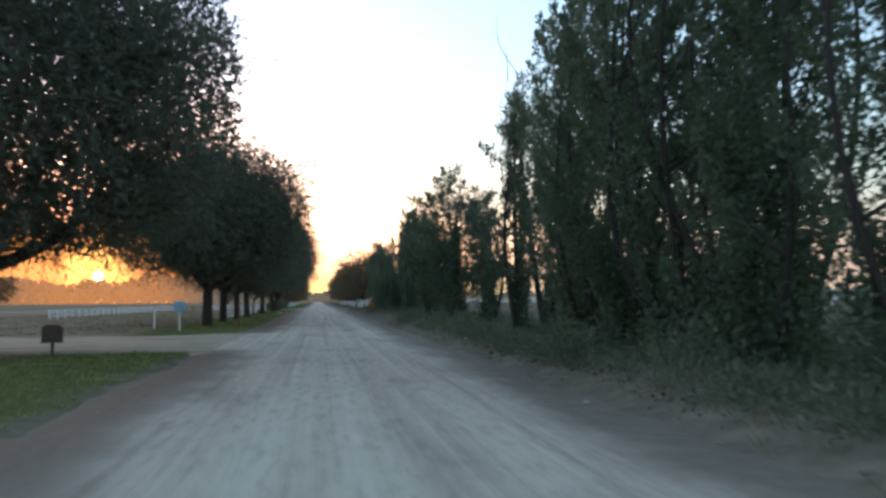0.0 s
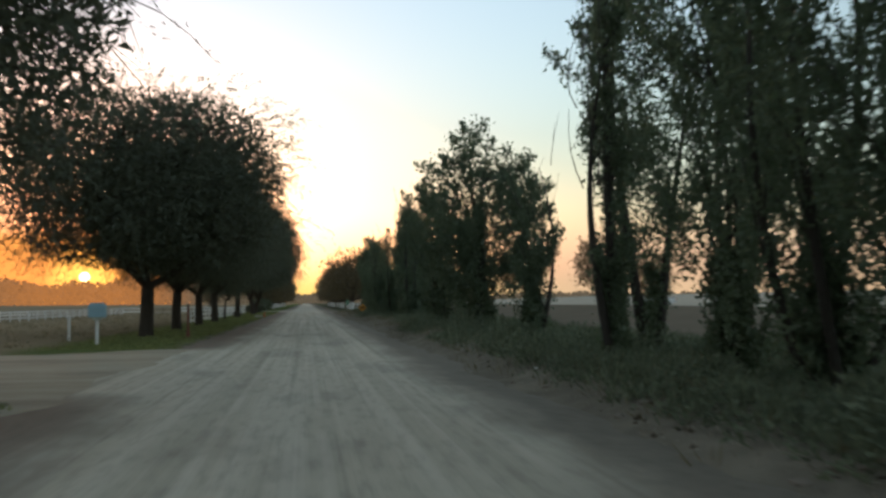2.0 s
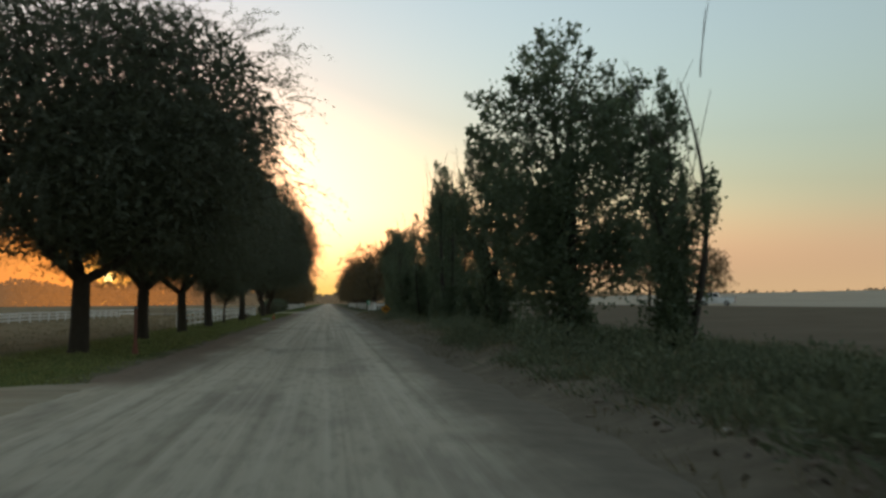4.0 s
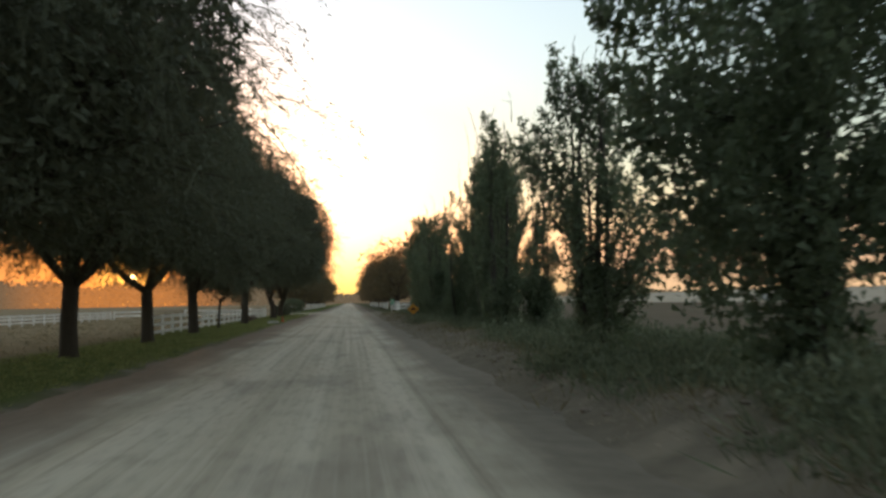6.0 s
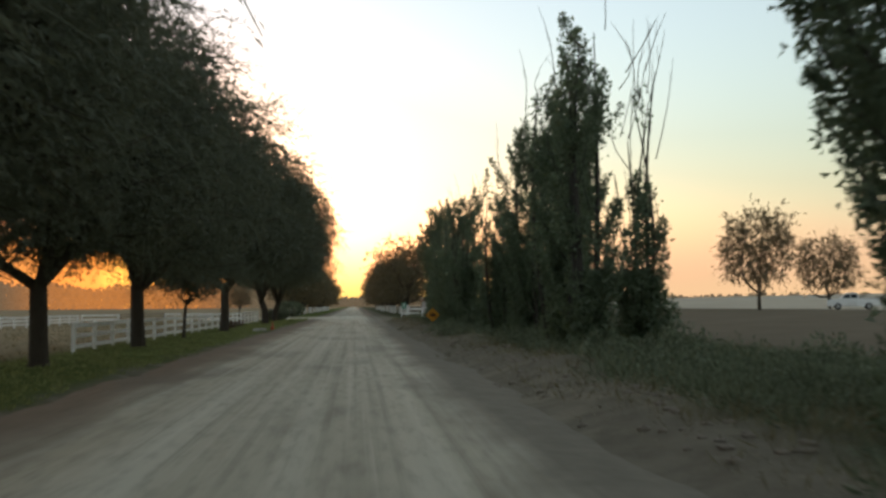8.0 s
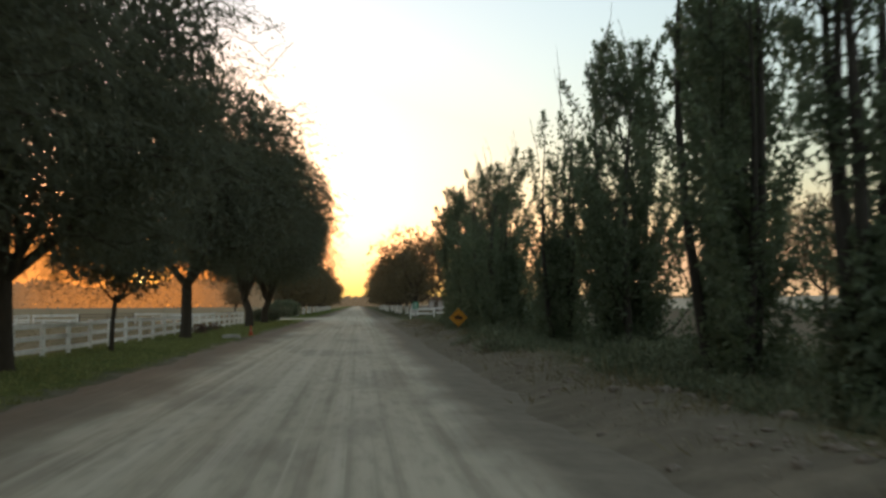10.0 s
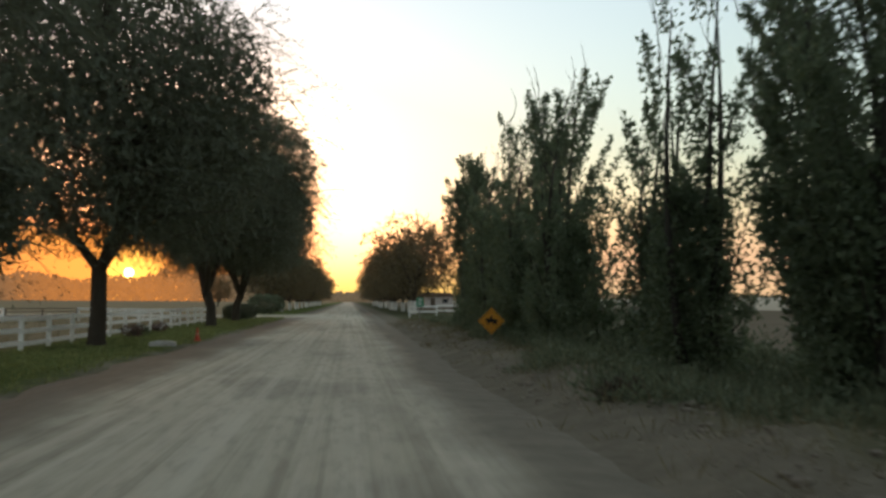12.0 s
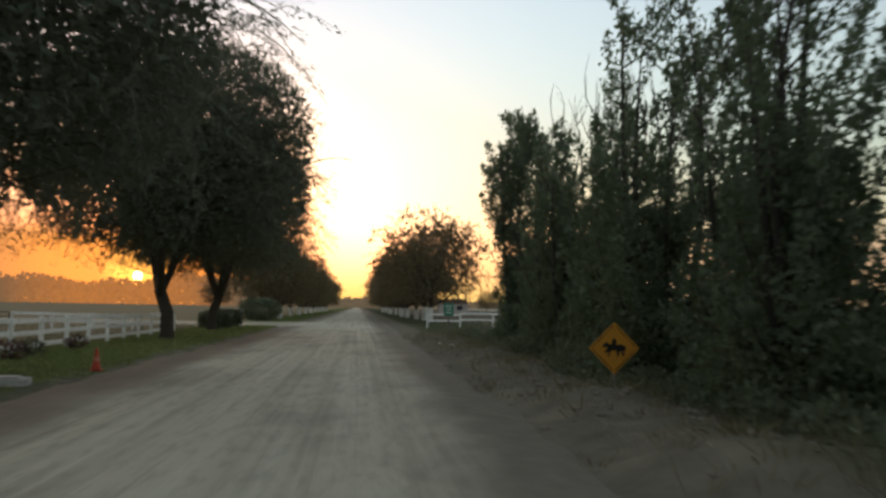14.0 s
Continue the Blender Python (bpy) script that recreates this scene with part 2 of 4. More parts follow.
HEAPS = ((4.6, 99.4, 0.8, 0.28), (5.4, 94.0, 1.0, 0.3), (4.7, 88.5, 0.7, 0.25), (5.0, 81.0, 0.9, 0.3), (4.6, 74.0, 0.8, 0.22), (5.2, 66.5, 1.0, 0.3), (4.8, 46.0, 0.9, 0.25), (5.0, 38.0, 0.9, 0.22), (5.2, 14.0, 0.8, 0.25), (4.9, 112.0, 0.9, 0.25))


def ground_z(x, y):
    x, y = np.asarray(x, float), np.asarray(y, float)
    n = wave(x, y)
    far = sm(np.abs(x), 30, 60)
    z = 0.03 * n * (1 - far)
    # dirt bank along the verge, with heaps
    bank = np.exp(-(((x - 5.0) / 1.15) ** 2)) * (0.2 + 0.1 * wave(x * 0.5 + 3, y * 0.55) + 0.07 * wave(x * 1.3, y * 1.9) + 0.04 * wave(x * 3.1, y * 3.7))
    for hx, hy, hr, hh in HEAPS:
        bank = bank + 0.75 * hh * np.exp(-(((x - hx) / hr) ** 2) - ((y - hy) / (1.3 * hr)) ** 2)
    z = z + bank * (1 - sm(y, 128, 140)) + 0.12 * sm(x, 6, 9)
    # field rising to a plateau
    z = z + 0.55 * sm(x, 14, 46) + 5.2 * sm(x, 55, 330) + 3.0 * sm(x, 330, 900)
    # bed of the road and of the side lanes
    inroad = sm(x, -4.9, -4.0) * (1 - sm(x, 3.3, 4.4))
    z = z - 0.1 * inroad
    lane = (1 - sm(x, -6, -4)) * (sm(y, 26.5, 28.5) * (1 - sm(y, 40.5, 42.5)) + sm(y, 150, 152) * (1 - sm(y, 166, 168)))
    return z - 0.1 * lane * (1 - inroad)


def grid_mesh(name, xs, ys, zf, mat):
    X, Y = np.meshgrid(xs, ys)
    verts = np.stack([X, Y, zf(X, Y)], -1).reshape(-1, 3)
    w, h = len(xs), len(ys)
    i = (np.arange(h - 1)[:, None] * w + np.arange(w - 1)[None]).reshape(-1)
    return mesh_of(name, verts, np.stack([i, i + 1, i + w + 1, i + w], 1), mat, True)


def spread(lo, hi, fine_lo, fine_hi, fine, grow=1.35):
    mid = list(np.arange(fine_lo, fine_hi + 1e-6, fine))
    s, v = fine, fine_hi
    while v < hi:
        s *= grow
        v += s
        mid.append(v)
    s, v = fine, fine_lo
    while v > lo:
        s *= grow
        v -= s
        mid.insert(0, v)
    return np.array(mid)


# ---- ground and road ----
ground = new("ground", grid_mesh("ground", spread(-3800, 3800, -13, 13, 0.3), spread(-300, 3900, -8, 180, 0.45), ground_z, GROUND))
tagged(ground, "flat roadside ground of grass, dry field and weedy bare earth", "ground", kind="structure")


def road_z(x, y):
    n = wave(x * 0.6, y * 0.25)
    edge = 0.35 * wave(x * 0.2, y * 0.7) + 0.25 * wave(x + 9, y * 1.9)
    body = sm(x + edge, -5.1, -4.0) * (1 - sm(x + edge, 2.3, 4.7))
    ruts = -0.022 * (np.exp(-(((x + 1.35 + 0.12 * np.sin(y * 0.09)) / 0.3) ** 2)) + np.exp(-(((x - 0.25 + 0.12 * np.sin(y * 0.11)) / 0.3) ** 2)) + np.exp(-(((x - 1.9 + 0.1 * np.sin(y * 0.08)) / 0.28) ** 2)) + np.exp(-(((x + 2.6 + 0.1 * np.sin(y * 0.1)) / 0.28) ** 2)))
    return 0.012 * n + 0.006 * wave(x * 4.1, y * 1.7) + ruts * body - 0.13 * (1 - body)


road = new("road", grid_mesh("road", np.arange(-5.6, 4.81, 0.15), spread(-60, 900, -6, 160, 0.5), road_z, ROAD))
tagged(road, "pale rutted dirt road with brown loose edges", "dirt road", kind="structure")


def lane_z(y0, y1):
    def z(x, y):
        e = 0.5 * wave(x * 0.5, y * 0.3)
        flare = 2.5 * sm(x, -9, -4.2)
        body = sm(y + e, y0 - 0.4 - flare, y0 + 0.4 - flare) * (1 - sm(y + e, y1 - 0.4 + flare, y1 + 0.4 + flare))
        return 0.01 * wave(x * 1.3, y) - 0.012 - 0.2 * (1 - body) - 0.05 * sm(x, -4.4, -3.2)
    return z


for y0, y1, far_x in ((28.0, 41.0, -70), (151.5, 166.0, -60)):
    lane = new("road", grid_mesh("side_lane", np.arange(far_x, -3.2, 0.4), np.arange(y0 - 4, y1 + 4, 0.4), lane_z(y0, y1), LANE))
    tagged(lane, "pale dirt side lane branching off the road", "dirt lane", kind="structure")

# ---- trees ----


def bend(a, b, sag, n, rng, wob=0.12):
    """A slightly crooked line from a to b."""
    a, b = np.asarray(a, float), np.asarray(b, float)
    t = np.linspace(0, 1, n)[:, None]
    off = rng.normal(size=3) * wob * np.linalg.norm(b - a)
    return a + (b - a) * t + np.sin(t * math.pi) * (off + np.array([0, 0, sag]))


def shade_tree_meshes(seed, height=12.3, radius=6.2, bottom=2.2, trunk_r=0.27, fork=2.4, n_clusters=440, per=182, leaf=(0.118, 0.034), leaf_mat=None, inner=72):
    """A broad feathery shade tree: trunk with limbs, crown of hanging leafy sprays."""
    rng = np.random.default_rng(seed)
    cz = bottom + (height - bottom) * 0.5
    up, down = height - cz, cz - bottom
    d = rng.normal(size=(n_clusters, 3))
    d[: n_clusters // 10, 2] = -np.abs(d[: n_clusters // 10, 2]) * 0.8 - 0.2
    d /= np.linalg.norm(d, axis=1)[:, None]
    full = 1 / (np.hypot(d[:, 0], d[:, 1]) ** 3.2 + np.abs(d[:, 2]) ** 3.2) ** (1 / 3.2)
    lobes = rng.normal(size=(9, 3))
    lobes /= np.linalg.norm(lobes, axis=1)[:, None]
    bumpy = full * (0.76 + 0.27 * np.max(d @ lobes.T, axis=1) ** 3)
    r = rng.uniform(0.12, 1.0, n_clusters) ** (1 / 2.6) * bumpy
    c = d * r[:, None] * np.array([radius, radius, 1.0])
    wide = np.hypot(c[:, 0], c[:, 1]) / radius
    c[:, :2] *= np.where(wide > 0.94, (0.94 + 0.25 * (wide - 0.94)) / np.maximum(wide, 0.01), 1.0)[:, None]
    c[:, 2] = cz + np.where(d[:, 2] > 0, up, down) * d[:, 2] * r
    lines = [([(0, 0, -0.15), (0, 0, 0.15), (0.02, 0.03, 1.0), (rng.normal() * 0.1, rng.normal() * 0.1, fork)], [trunk_r * 1.5, trunk_r * 1.12, trunk_r, trunk_r * 0.95])]
    limbs = []
    top = np.array(lines[0][0][-1])
    n_limb = 6
    for k in range(n_limb):
        a = (k + rng.uniform(-0.3, 0.3)) * 2 * math.pi / n_limb
        reach = radius * rng.uniform(0.4, 0.62)
        end = (math.cos(a) * reach, math.sin(a) * reach, cz + up * rng.uniform(-0.1, 0.55))
        line = bend(top - [0, 0, 0.25], end, -0.3, 7, rng)
        limbs.append(line)
        lines.append((line, np.linspace(trunk_r * 0.62, trunk_r * 0.12, 7)))
    joints = np.concatenate([q[1:] for q in limbs])
    for i, q in enumerate(c):
        j = joints[np.argmin(np.linalg.norm(joints - q, axis=1) + 0.6 * np.maximum(0, joints[:, 2] - q[2]))]
        lines.append((bend(j, q, 0.25, 4, rng), np.linspace(trunk_r * (0.17 if i % 4 == 0 else 0.08), 0.01, 4)))
    wood = tubes(lines)
    # sprays: each cluster is a few strands that reach outward and hang
    ns = 7
    out = c - np.array([0, 0, cz])
    out /= np.linalg.norm(out, axis=1)[:, None] + 1e-9
    start = np.repeat(c, ns, 0) + rng.normal(size=(n_clusters * ns, 3)) * 0.3
    sd = np.repeat(out, ns, 0) * 0.75 + rng.normal(size=(n_clusters * ns, 3)) * 0.45
    sl = rng.uniform(0.4, 1.4, (n_clusters * ns, 1))
    k = per // ns
    t = rng.uniform(0, 1, (n_clusters * ns, k, 1)) ** 1.15
    p = start[:, None] + sd[:, None] * t * sl[:, None] + np.array([0, 0, -0.55]) * (t * sl[:, None]) ** 2
    p = (p + rng.normal(size=p.shape) * 0.045).reshape(-1, 3)
    dd = (np.repeat(sd[:, None], k, 1) * 0.8 + rng.normal(size=(n_clusters * ns, k, 3)) * 0.4 + np.array([0, 0, -0.4])).reshape(-1, 3)
    keep = p[:, 2] > bottom - 0.1 + 0.3 * np.sin(p[:, 0] * 1.3 + seed) * np.sin(p[:, 1] * 1.1)
    v1, f1 = leaflets(p[keep], dd[keep], leaf[0], leaf[1], rng)
    # the bare strand of each spray
    u = np.linspace(0, 1, 4)[None, :, None]
    line = start[:, None] + sd[:, None] * u * sl[:, None] + np.array([0, 0, -0.55]) * (u * sl[:, None]) ** 2
    line = line[line[:, 3, 2] > bottom]
    wide = np.array([0.009, 0.007, 0.005, 0.002])[None, :, None] * rng.normal(size=(len(line), 1, 3))
    v3 = np.stack([line - wide, line + wide], 2).reshape(-1, 3)
    o = (np.arange(len(line)) * 8)[:, None, None] + (np.arange(3) * 2)[None, :, None]
    f3 = np.concatenate([o + np.array([0, 1, 3]), o + np.array([0, 3, 2])], 1).reshape(-1, 3)
    # deeper foliage that closes the middle of the crown
    m = int(n_clusters * inner)
    g = rng.normal(size=(m, 3))
    g /= np.linalg.norm(g, axis=1)[:, None]
    g *= (rng.uniform(0, 1, (m, 1)) ** (1 / 3)) * 0.86 / (np.hypot(g[:, :1], g[:, 1:2]) ** 3 + np.abs(g[:, 2:]) ** 3) ** (1 / 3)
    # the crown is closest in its lower half and opens toward the top
    q = np.stack([g[:, 0] * radius, g[:, 1] * radius, cz - 0.03 * (height - bottom) + np.where(g[:, 2] > 0, up, down) * g[:, 2]], 1)
    q = q[q[:, 2] > bottom + 0.35 + 0.35 * np.sin(q[:, 0] * 1.4 + seed) * np.cos(q[:, 1] * 1.2) + 0.9 * rng.uniform(0, 1, m) ** 2]
    m = len(q)
    v2, f2 = leaflets(q, rng.normal(size=(m, 3)), 0.27 if inner > 20 else 0.42, 0.13 if inner > 20 else 0.28, rng)
    crown = mesh_of("crown", np.concatenate([v1, v2, v3]), np.concatenate([f1, f2 + len(v1), f3 + len(v1) + len(v2)]), leaf_mat or LEAF_LEFT)
    trunk = mesh_of("trunk", *wood, BARK, True)
    return trunk, crown


def plume_meshes(seed, profile, plumes, per=105, stems=3, spread_r=0.4, slope=(0.9, 2.2), fat=0.15, leaf=(0.125, 0.095), bare=6, whip=1.4, low=0.0, lean=(0, 0), trunk_r=None, lobed=0.35, wild=0.0, fork=0.35, crook=0.03, skirt=2.3, boughs=()):
    """A many-stemmed tree of upswept leafy plumes whose tips follow a profile of (height, radius), over a dense skirt of suckers."""
    rng = np.random.default_rng(seed)
    zs, rs = np.array(profile, float).T
    top = zs[-1]
    tr = trunk_r or 0.05 + 0.007 * top
    lines, P, D, twigs, axes = [], [], [], [], []
    for k in range(stems):
        a = k * 2 * math.pi / stems + rng.uniform(-0.5, 0.5)
        out = np.array([math.cos(a), math.sin(a), 0])
        foot = out * spread_r * (stems > 1) * rng.uniform(0.5, 1)
        h = top * (0.97 if k == 0 else rng.uniform(0.68, 0.95))
        end = foot + out * np.interp(h, zs, rs) * fork * (stems > 1) + [lean[0], lean[1], h]
        ln = bend(foot - [0, 0, 0.15], end, 0, 12, rng, crook)
        axes.append(ln)
        lines.append((ln, np.linspace(tr, 0.012, 12)))
    # gaps and lobes: some directions reach further at some heights
    lob = rng.normal(size=(11, 3))
    lob /= np.linalg.norm(lob, axis=1)[:, None]
    cdf = np.cumsum(np.r_[0, (rs[1:] + rs[:-1]) / 2 * np.diff(zs)])
    zz = np.interp(rng.uniform(0, 1, int(plumes * 0.66)), cdf / cdf[-1], zs)
    # boughs: direction, reach and height of limbs that stand out of the crown, each with its sprays
    limbs = [(radians(b_az + rng.normal() * 9), b_r * rng.uniform(0.6, 1.05), b_z + rng.normal() * 0.35) for b_az, b_r, b_z, count in boughs for _ in range(count)]
    for z, bough in [(v, None) for v in zz] + [(b[2], b) for b in limbs]:
        az = rng.uniform(0, 2 * math.pi) if bough is None else bough[0]
        d = np.array([math.cos(az), math.sin(az), (z / top - 0.5) * 2.2])
        d /= np.linalg.norm(d)
        reach = 1 - lobed + 1.35 * lobed * np.max(lob @ d) ** 4
        r = np.interp(z, zs, rs) * rng.uniform(0.1, 1.0) ** 0.5 * reach * (1 + wild * rng.exponential())
        r = r if bough is None else bough[1]
        ax = axes[rng.integers(stems)]
        e = np.array([math.cos(az) * r + lean[0] * z / top, math.sin(az) * r + lean[1] * z / top, z])
        oz = max(0.15, z - max(0.6, r * rng.uniform(*slope)) - 0.25)
        o = ax[int(np.argmin(np.abs(ax[:, 2] - oz)))]
        span = np.linalg.norm(e - o)
        if rng.uniform() < 0.45:
            u = np.linspace(0, 1, 4)[:, None]
            lines.append((o + (e - o) * np.c_[u ** 0.8, u ** 0.8, u ** 1.2], np.linspace(0.024, 0.006, 4)))
        n = int(1.2 * per * (0.35 + 0.6 * span) * rng.uniform(0.6, 1.25))
        u = rng.uniform(0.2, 1.06, (n, 1)) ** 0.85
        w = fat * (0.35 + 0.95 * np.sin(math.pi * np.clip(0.1 + 0.86 * u, 0, 1))) * np.array([0.8, 0.8, 1.2])
        P.append(o + (e - o) * np.c_[u ** 0.8, u ** 0.8, u ** 1.2] + rng.normal(size=(n, 3)) * w)
        D.append(rng.normal(size=(n, 3)) * 0.9 + [0, 0, 0.25] + 0.7 * (e - o) / (span + 0.01))
    # suckers round the foot
    m = int(low * 2400)
    if m:
        r0 = np.interp(1.2, zs, rs)
        a, q, z = rng.uniform(0, 2 * math.pi, m), rng.uniform(0, 1, m) ** 0.5, rng.uniform(0.03, 1, m) ** 1.2 * skirt
        rr = r0 * (1.0 - 0.46 * z / skirt) * q * (0.8 + 0.3 * np.sin(a * 3 + seed) + 0.15 * np.sin(z * 4 + a * 5))
        P.append(np.stack([rr * np.cos(a), rr * np.sin(a), z], 1))
        D.append(rng.normal(size=(m, 3)) + [0, 0, 0.5])
    for k in range(bare):
        ax = axes[rng.integers(stems)]
        o = ax[rng.integers(5, 12)] + rng.normal(size=3) * [0.3, 0.3, 0.1]
        e = o + np.array([rng.normal() * 0.22 * whip, rng.normal() * 0.22 * whip, whip * rng.uniform(0.7, 1.5)])
        ln = bend(o, e, 0, 5, rng, 0.07)
        twigs.append((ln, np.linspace(0.016, 0.005, 5)))
        f = ln[2] + (e - ln[2]) * 0.5 + rng.normal(size=3) * 0.12
        twigs.append((bend(ln[2], f, 0, 3, rng, 0.05), np.linspace(0.009, 0.004, 3)))
    P, D = np.concatenate(P), np.concatenate(D)
    keep = P[:, 2] > 0.02
    crown = mesh_of("crown", *leaflets(P[keep], D[keep], leaf[0], leaf[1], rng), LEAF_POPLAR)
    trunk = mesh_of("trunk", *tubes(lines), BARK_POPLAR, True)
    return trunk, crown, mesh_of("bare_top", *tubes(twigs, 4), BARK_POPLAR, True) if twigs else None


def column(h, g, open_foot=False, foot=1.0):
    """Profile of an upright poplar of height h and half width g."""
    return [(0.5, 0.3 * g), (1.6, 0.4 * g), (2.8, 0.85 * g), (0.45 * h, 1.1 * g), (0.65 * h, 1.0 * g), (0.82 * h, 0.8 * g), (0.94 * h, 0.5 * g), (h, 0.2 * g)] if open_foot else [(0.3, 0.42 * foot * g), (1.0, 0.6 * foot * g), (2.4, min(1.05, 0.9 * foot) * g), (0.45 * h, 1.1 * g), (0.65 * h, 1.0 * g), (0.82 * h, 0.75 * g), (0.94 * h, 0.5 * g), (h, 0.2 * g)]


def plant_tree(meshes, x, y, turn, label, group, size=1.0, name="tree", tall=1.0, z=None):
    at = pose(x, y, float(ground_z(x, y)) - 0.02 if z is None else z, 0, 0, turn)
    ob = empty(name, at, label, "tree", group)
    ob.scale = (size, size, size * tall)
    child("trunk", meshes[0], ob)
    child("crown", meshes[1], ob)
    if len(meshes) > 2 and meshes[2]:
        tagged(child("bare_top", meshes[2], ob, "leafless grey twigs"), kind="stuff")
    return ob


SHADE = [shade_tree_meshes(s, fork=f, bottom=b, inner=n) for s, f, b, n in ((11, 2.6, 2.7, 80), (12, 2.5, 2.75, 80), (13, 1.9, 2.7, 84))]
ROW = "shade trees along the road"
LEFT_LABEL = "dark green feathery shade tree on the mown verge"
for k, (x, y, turn, size) in enumerate(((-7.45, 53.4, 10, 1.13), (-7.5, 63.0, 80, 0.92), (-7.4, 72.4, 200, 0.86), (-7.4, 82.6, 140, 0.92), (-7.3, 103.3, 300, 1.04), (-7.0, 124.6, 62, 1.1), (-7.4, 138.3, 250, 1.02))):
    plant_tree(SHADE[k % 2 if k < 5 else 2], x, y, turn, LEFT_LABEL if k < 5 else "shade tree with a forked dark trunk beside the white fence", ROW, size, tall=0.84 if k == 0 else 1.0)
plant_tree(shade_tree_meshes(21, 14.5, 8.9, 2.3, 0.36, 2.6, 950, 98, inner=75), -10.9, 26.8, 0, "large spreading shade tree over the lane corner", ROW)
plant_tree(shade_tree_meshes(22, 5.4, 2.3, 1.7, 0.085, 1.9, 90, 63), -7.5, 91.8, 0, "young thin shade tree with a slender trunk", ROW, tall=1.0)

FAR = [shade_tree_meshes(s, 9.6, 4.8, 1.8, 0.2, 1.7, 100, 70, (0.27, 0.12), LEAF_FAR_HAZE, 20) for s in (31, 32)]
FARTHEST = [shade_tree_meshes(s, 9.6, 4.8, 1.8, 0.2, 1.7, 56, 28, (0.5, 0.26), LEAF_FAR_HAZE, 18) for s in (33, 34)]


def whitewashed(tree, r, h):
    part("painted_trunk_base", cyl_bm(r * 1.35, r * 1.12, h, n=12), WHITEWASH, tree, "whitewashed lower trunk")


for k in range(16):
    y = 178 + k * 11.5
    t = plant_tree((FAR if y < 250 else FARTHEST)[k % 2], -8.6 + 0.5 * math.sin(k * 2.1), y, k * 77, "distant round-crowned roadside tree with a whitewashed trunk", "far roadside trees", 0.95 + 0.08 * math.sin(k * 1.7))
    whitewashed(t, 0.22, 1.25)
for k in range(17):
    y = 171 + k * 11.5
    t = plant_tree((FAR if y < 250 else FARTHEST)[(k + 1) % 2], 7.9 + 0.4 * math.sin(k * 1.3), y, k * 53, "distant round-crowned roadside tree with a whitewashed trunk", "far roadside trees", (1.12 if k < 2 else 1.0) + 0.06 * math.sin(k * 2.3))
    whitewashed(t, 0.22, 1.25)

POPLARS = "poplars along the verge"
PL = "slender dark green poplar with many upright stems in the weeds"
# x, y, height, half width, stems, bare whips, plumes, skirt
for k, (x, y, h, g, st, ba, npl, lw) in enumerate((
    (6.9, 10.1, 13.0, 1.5, 3, 3, 190, 2.4), (6.8, 14.0, 12.0, 1.3, 3, 3, 150, 2.2), (7.4, 15.4, 13.5, 1.6, 4, 3, 170, 2.2), (7.3, 18.0, 13.0, 1.9, 4, 3, 200, 1.6),
    (7.0, 21.2, 13.5, 1.9, 4, 3, 200, 1.8), (7.2, 24.6, 12.6, 1.8, 4, 4, 155, 1.6), (7.4, 27.8, 11.6, 1.8, 4, 5, 160, 1.6),
    (6.55, 31.6, 10.2, 0.62, 3, 20, 85, 1.6), (7.6, 42.8, 6.4, 0.95, 4, 12, 75, 1.6),
    (7.1, 76.1, 9.4, 1.45, 4, 10, 140, 2.6),
    (8.3, 86.2, 9.6, 1.85, 4, 12, 290, 4.6), (8.6, 79.6, 9.8, 1.2, 3, 10, 150, 0.9), (7.5, 90.2, 8.0, 1.25, 4, 10, 70, 3.2), (8.4, 94.8, 6.7, 0.95, 4, 12, 70, 4.2),
    (6.9, 97.8, 8.2, 1.65, 4, 16, 110, 4.4), (7.5, 101.0, 7.0, 1.3, 4, 16, 75, 3.8), (7.1, 104.4, 8.5, 1.65, 4, 16, 110, 4.4),
    (7.4, 108.0, 7.6, 1.5, 4, 16, 90, 4.0), (7.2, 111.6, 7.4, 1.5, 4, 16, 90, 4.0), (7.5, 115.4, 7.8, 1.2, 4, 16, 80, 4.0))):
    plant_tree(plume_meshes(100 + k, column(h, g, 23 < y < 30 or 79 < y < 80, 1.7 if y > 88 or y < 20 else 1.0), npl, 110, st, 0.2 * g + 0.08, (0.8, 1.8), 0.115, bare=ba, whip=2.4 if k == 8 else 1.6, low=lw, lobed=0.5, wild=0.16, crook=0.075 if y < 30 else 0.035, skirt=3.6 if y > 72 else 2.4, trunk_r=0.09 if y < 30 else None), x, y, 0, PL if ba < 9 else "slender dark green poplar topped with bare grey twigs", POPLARS)
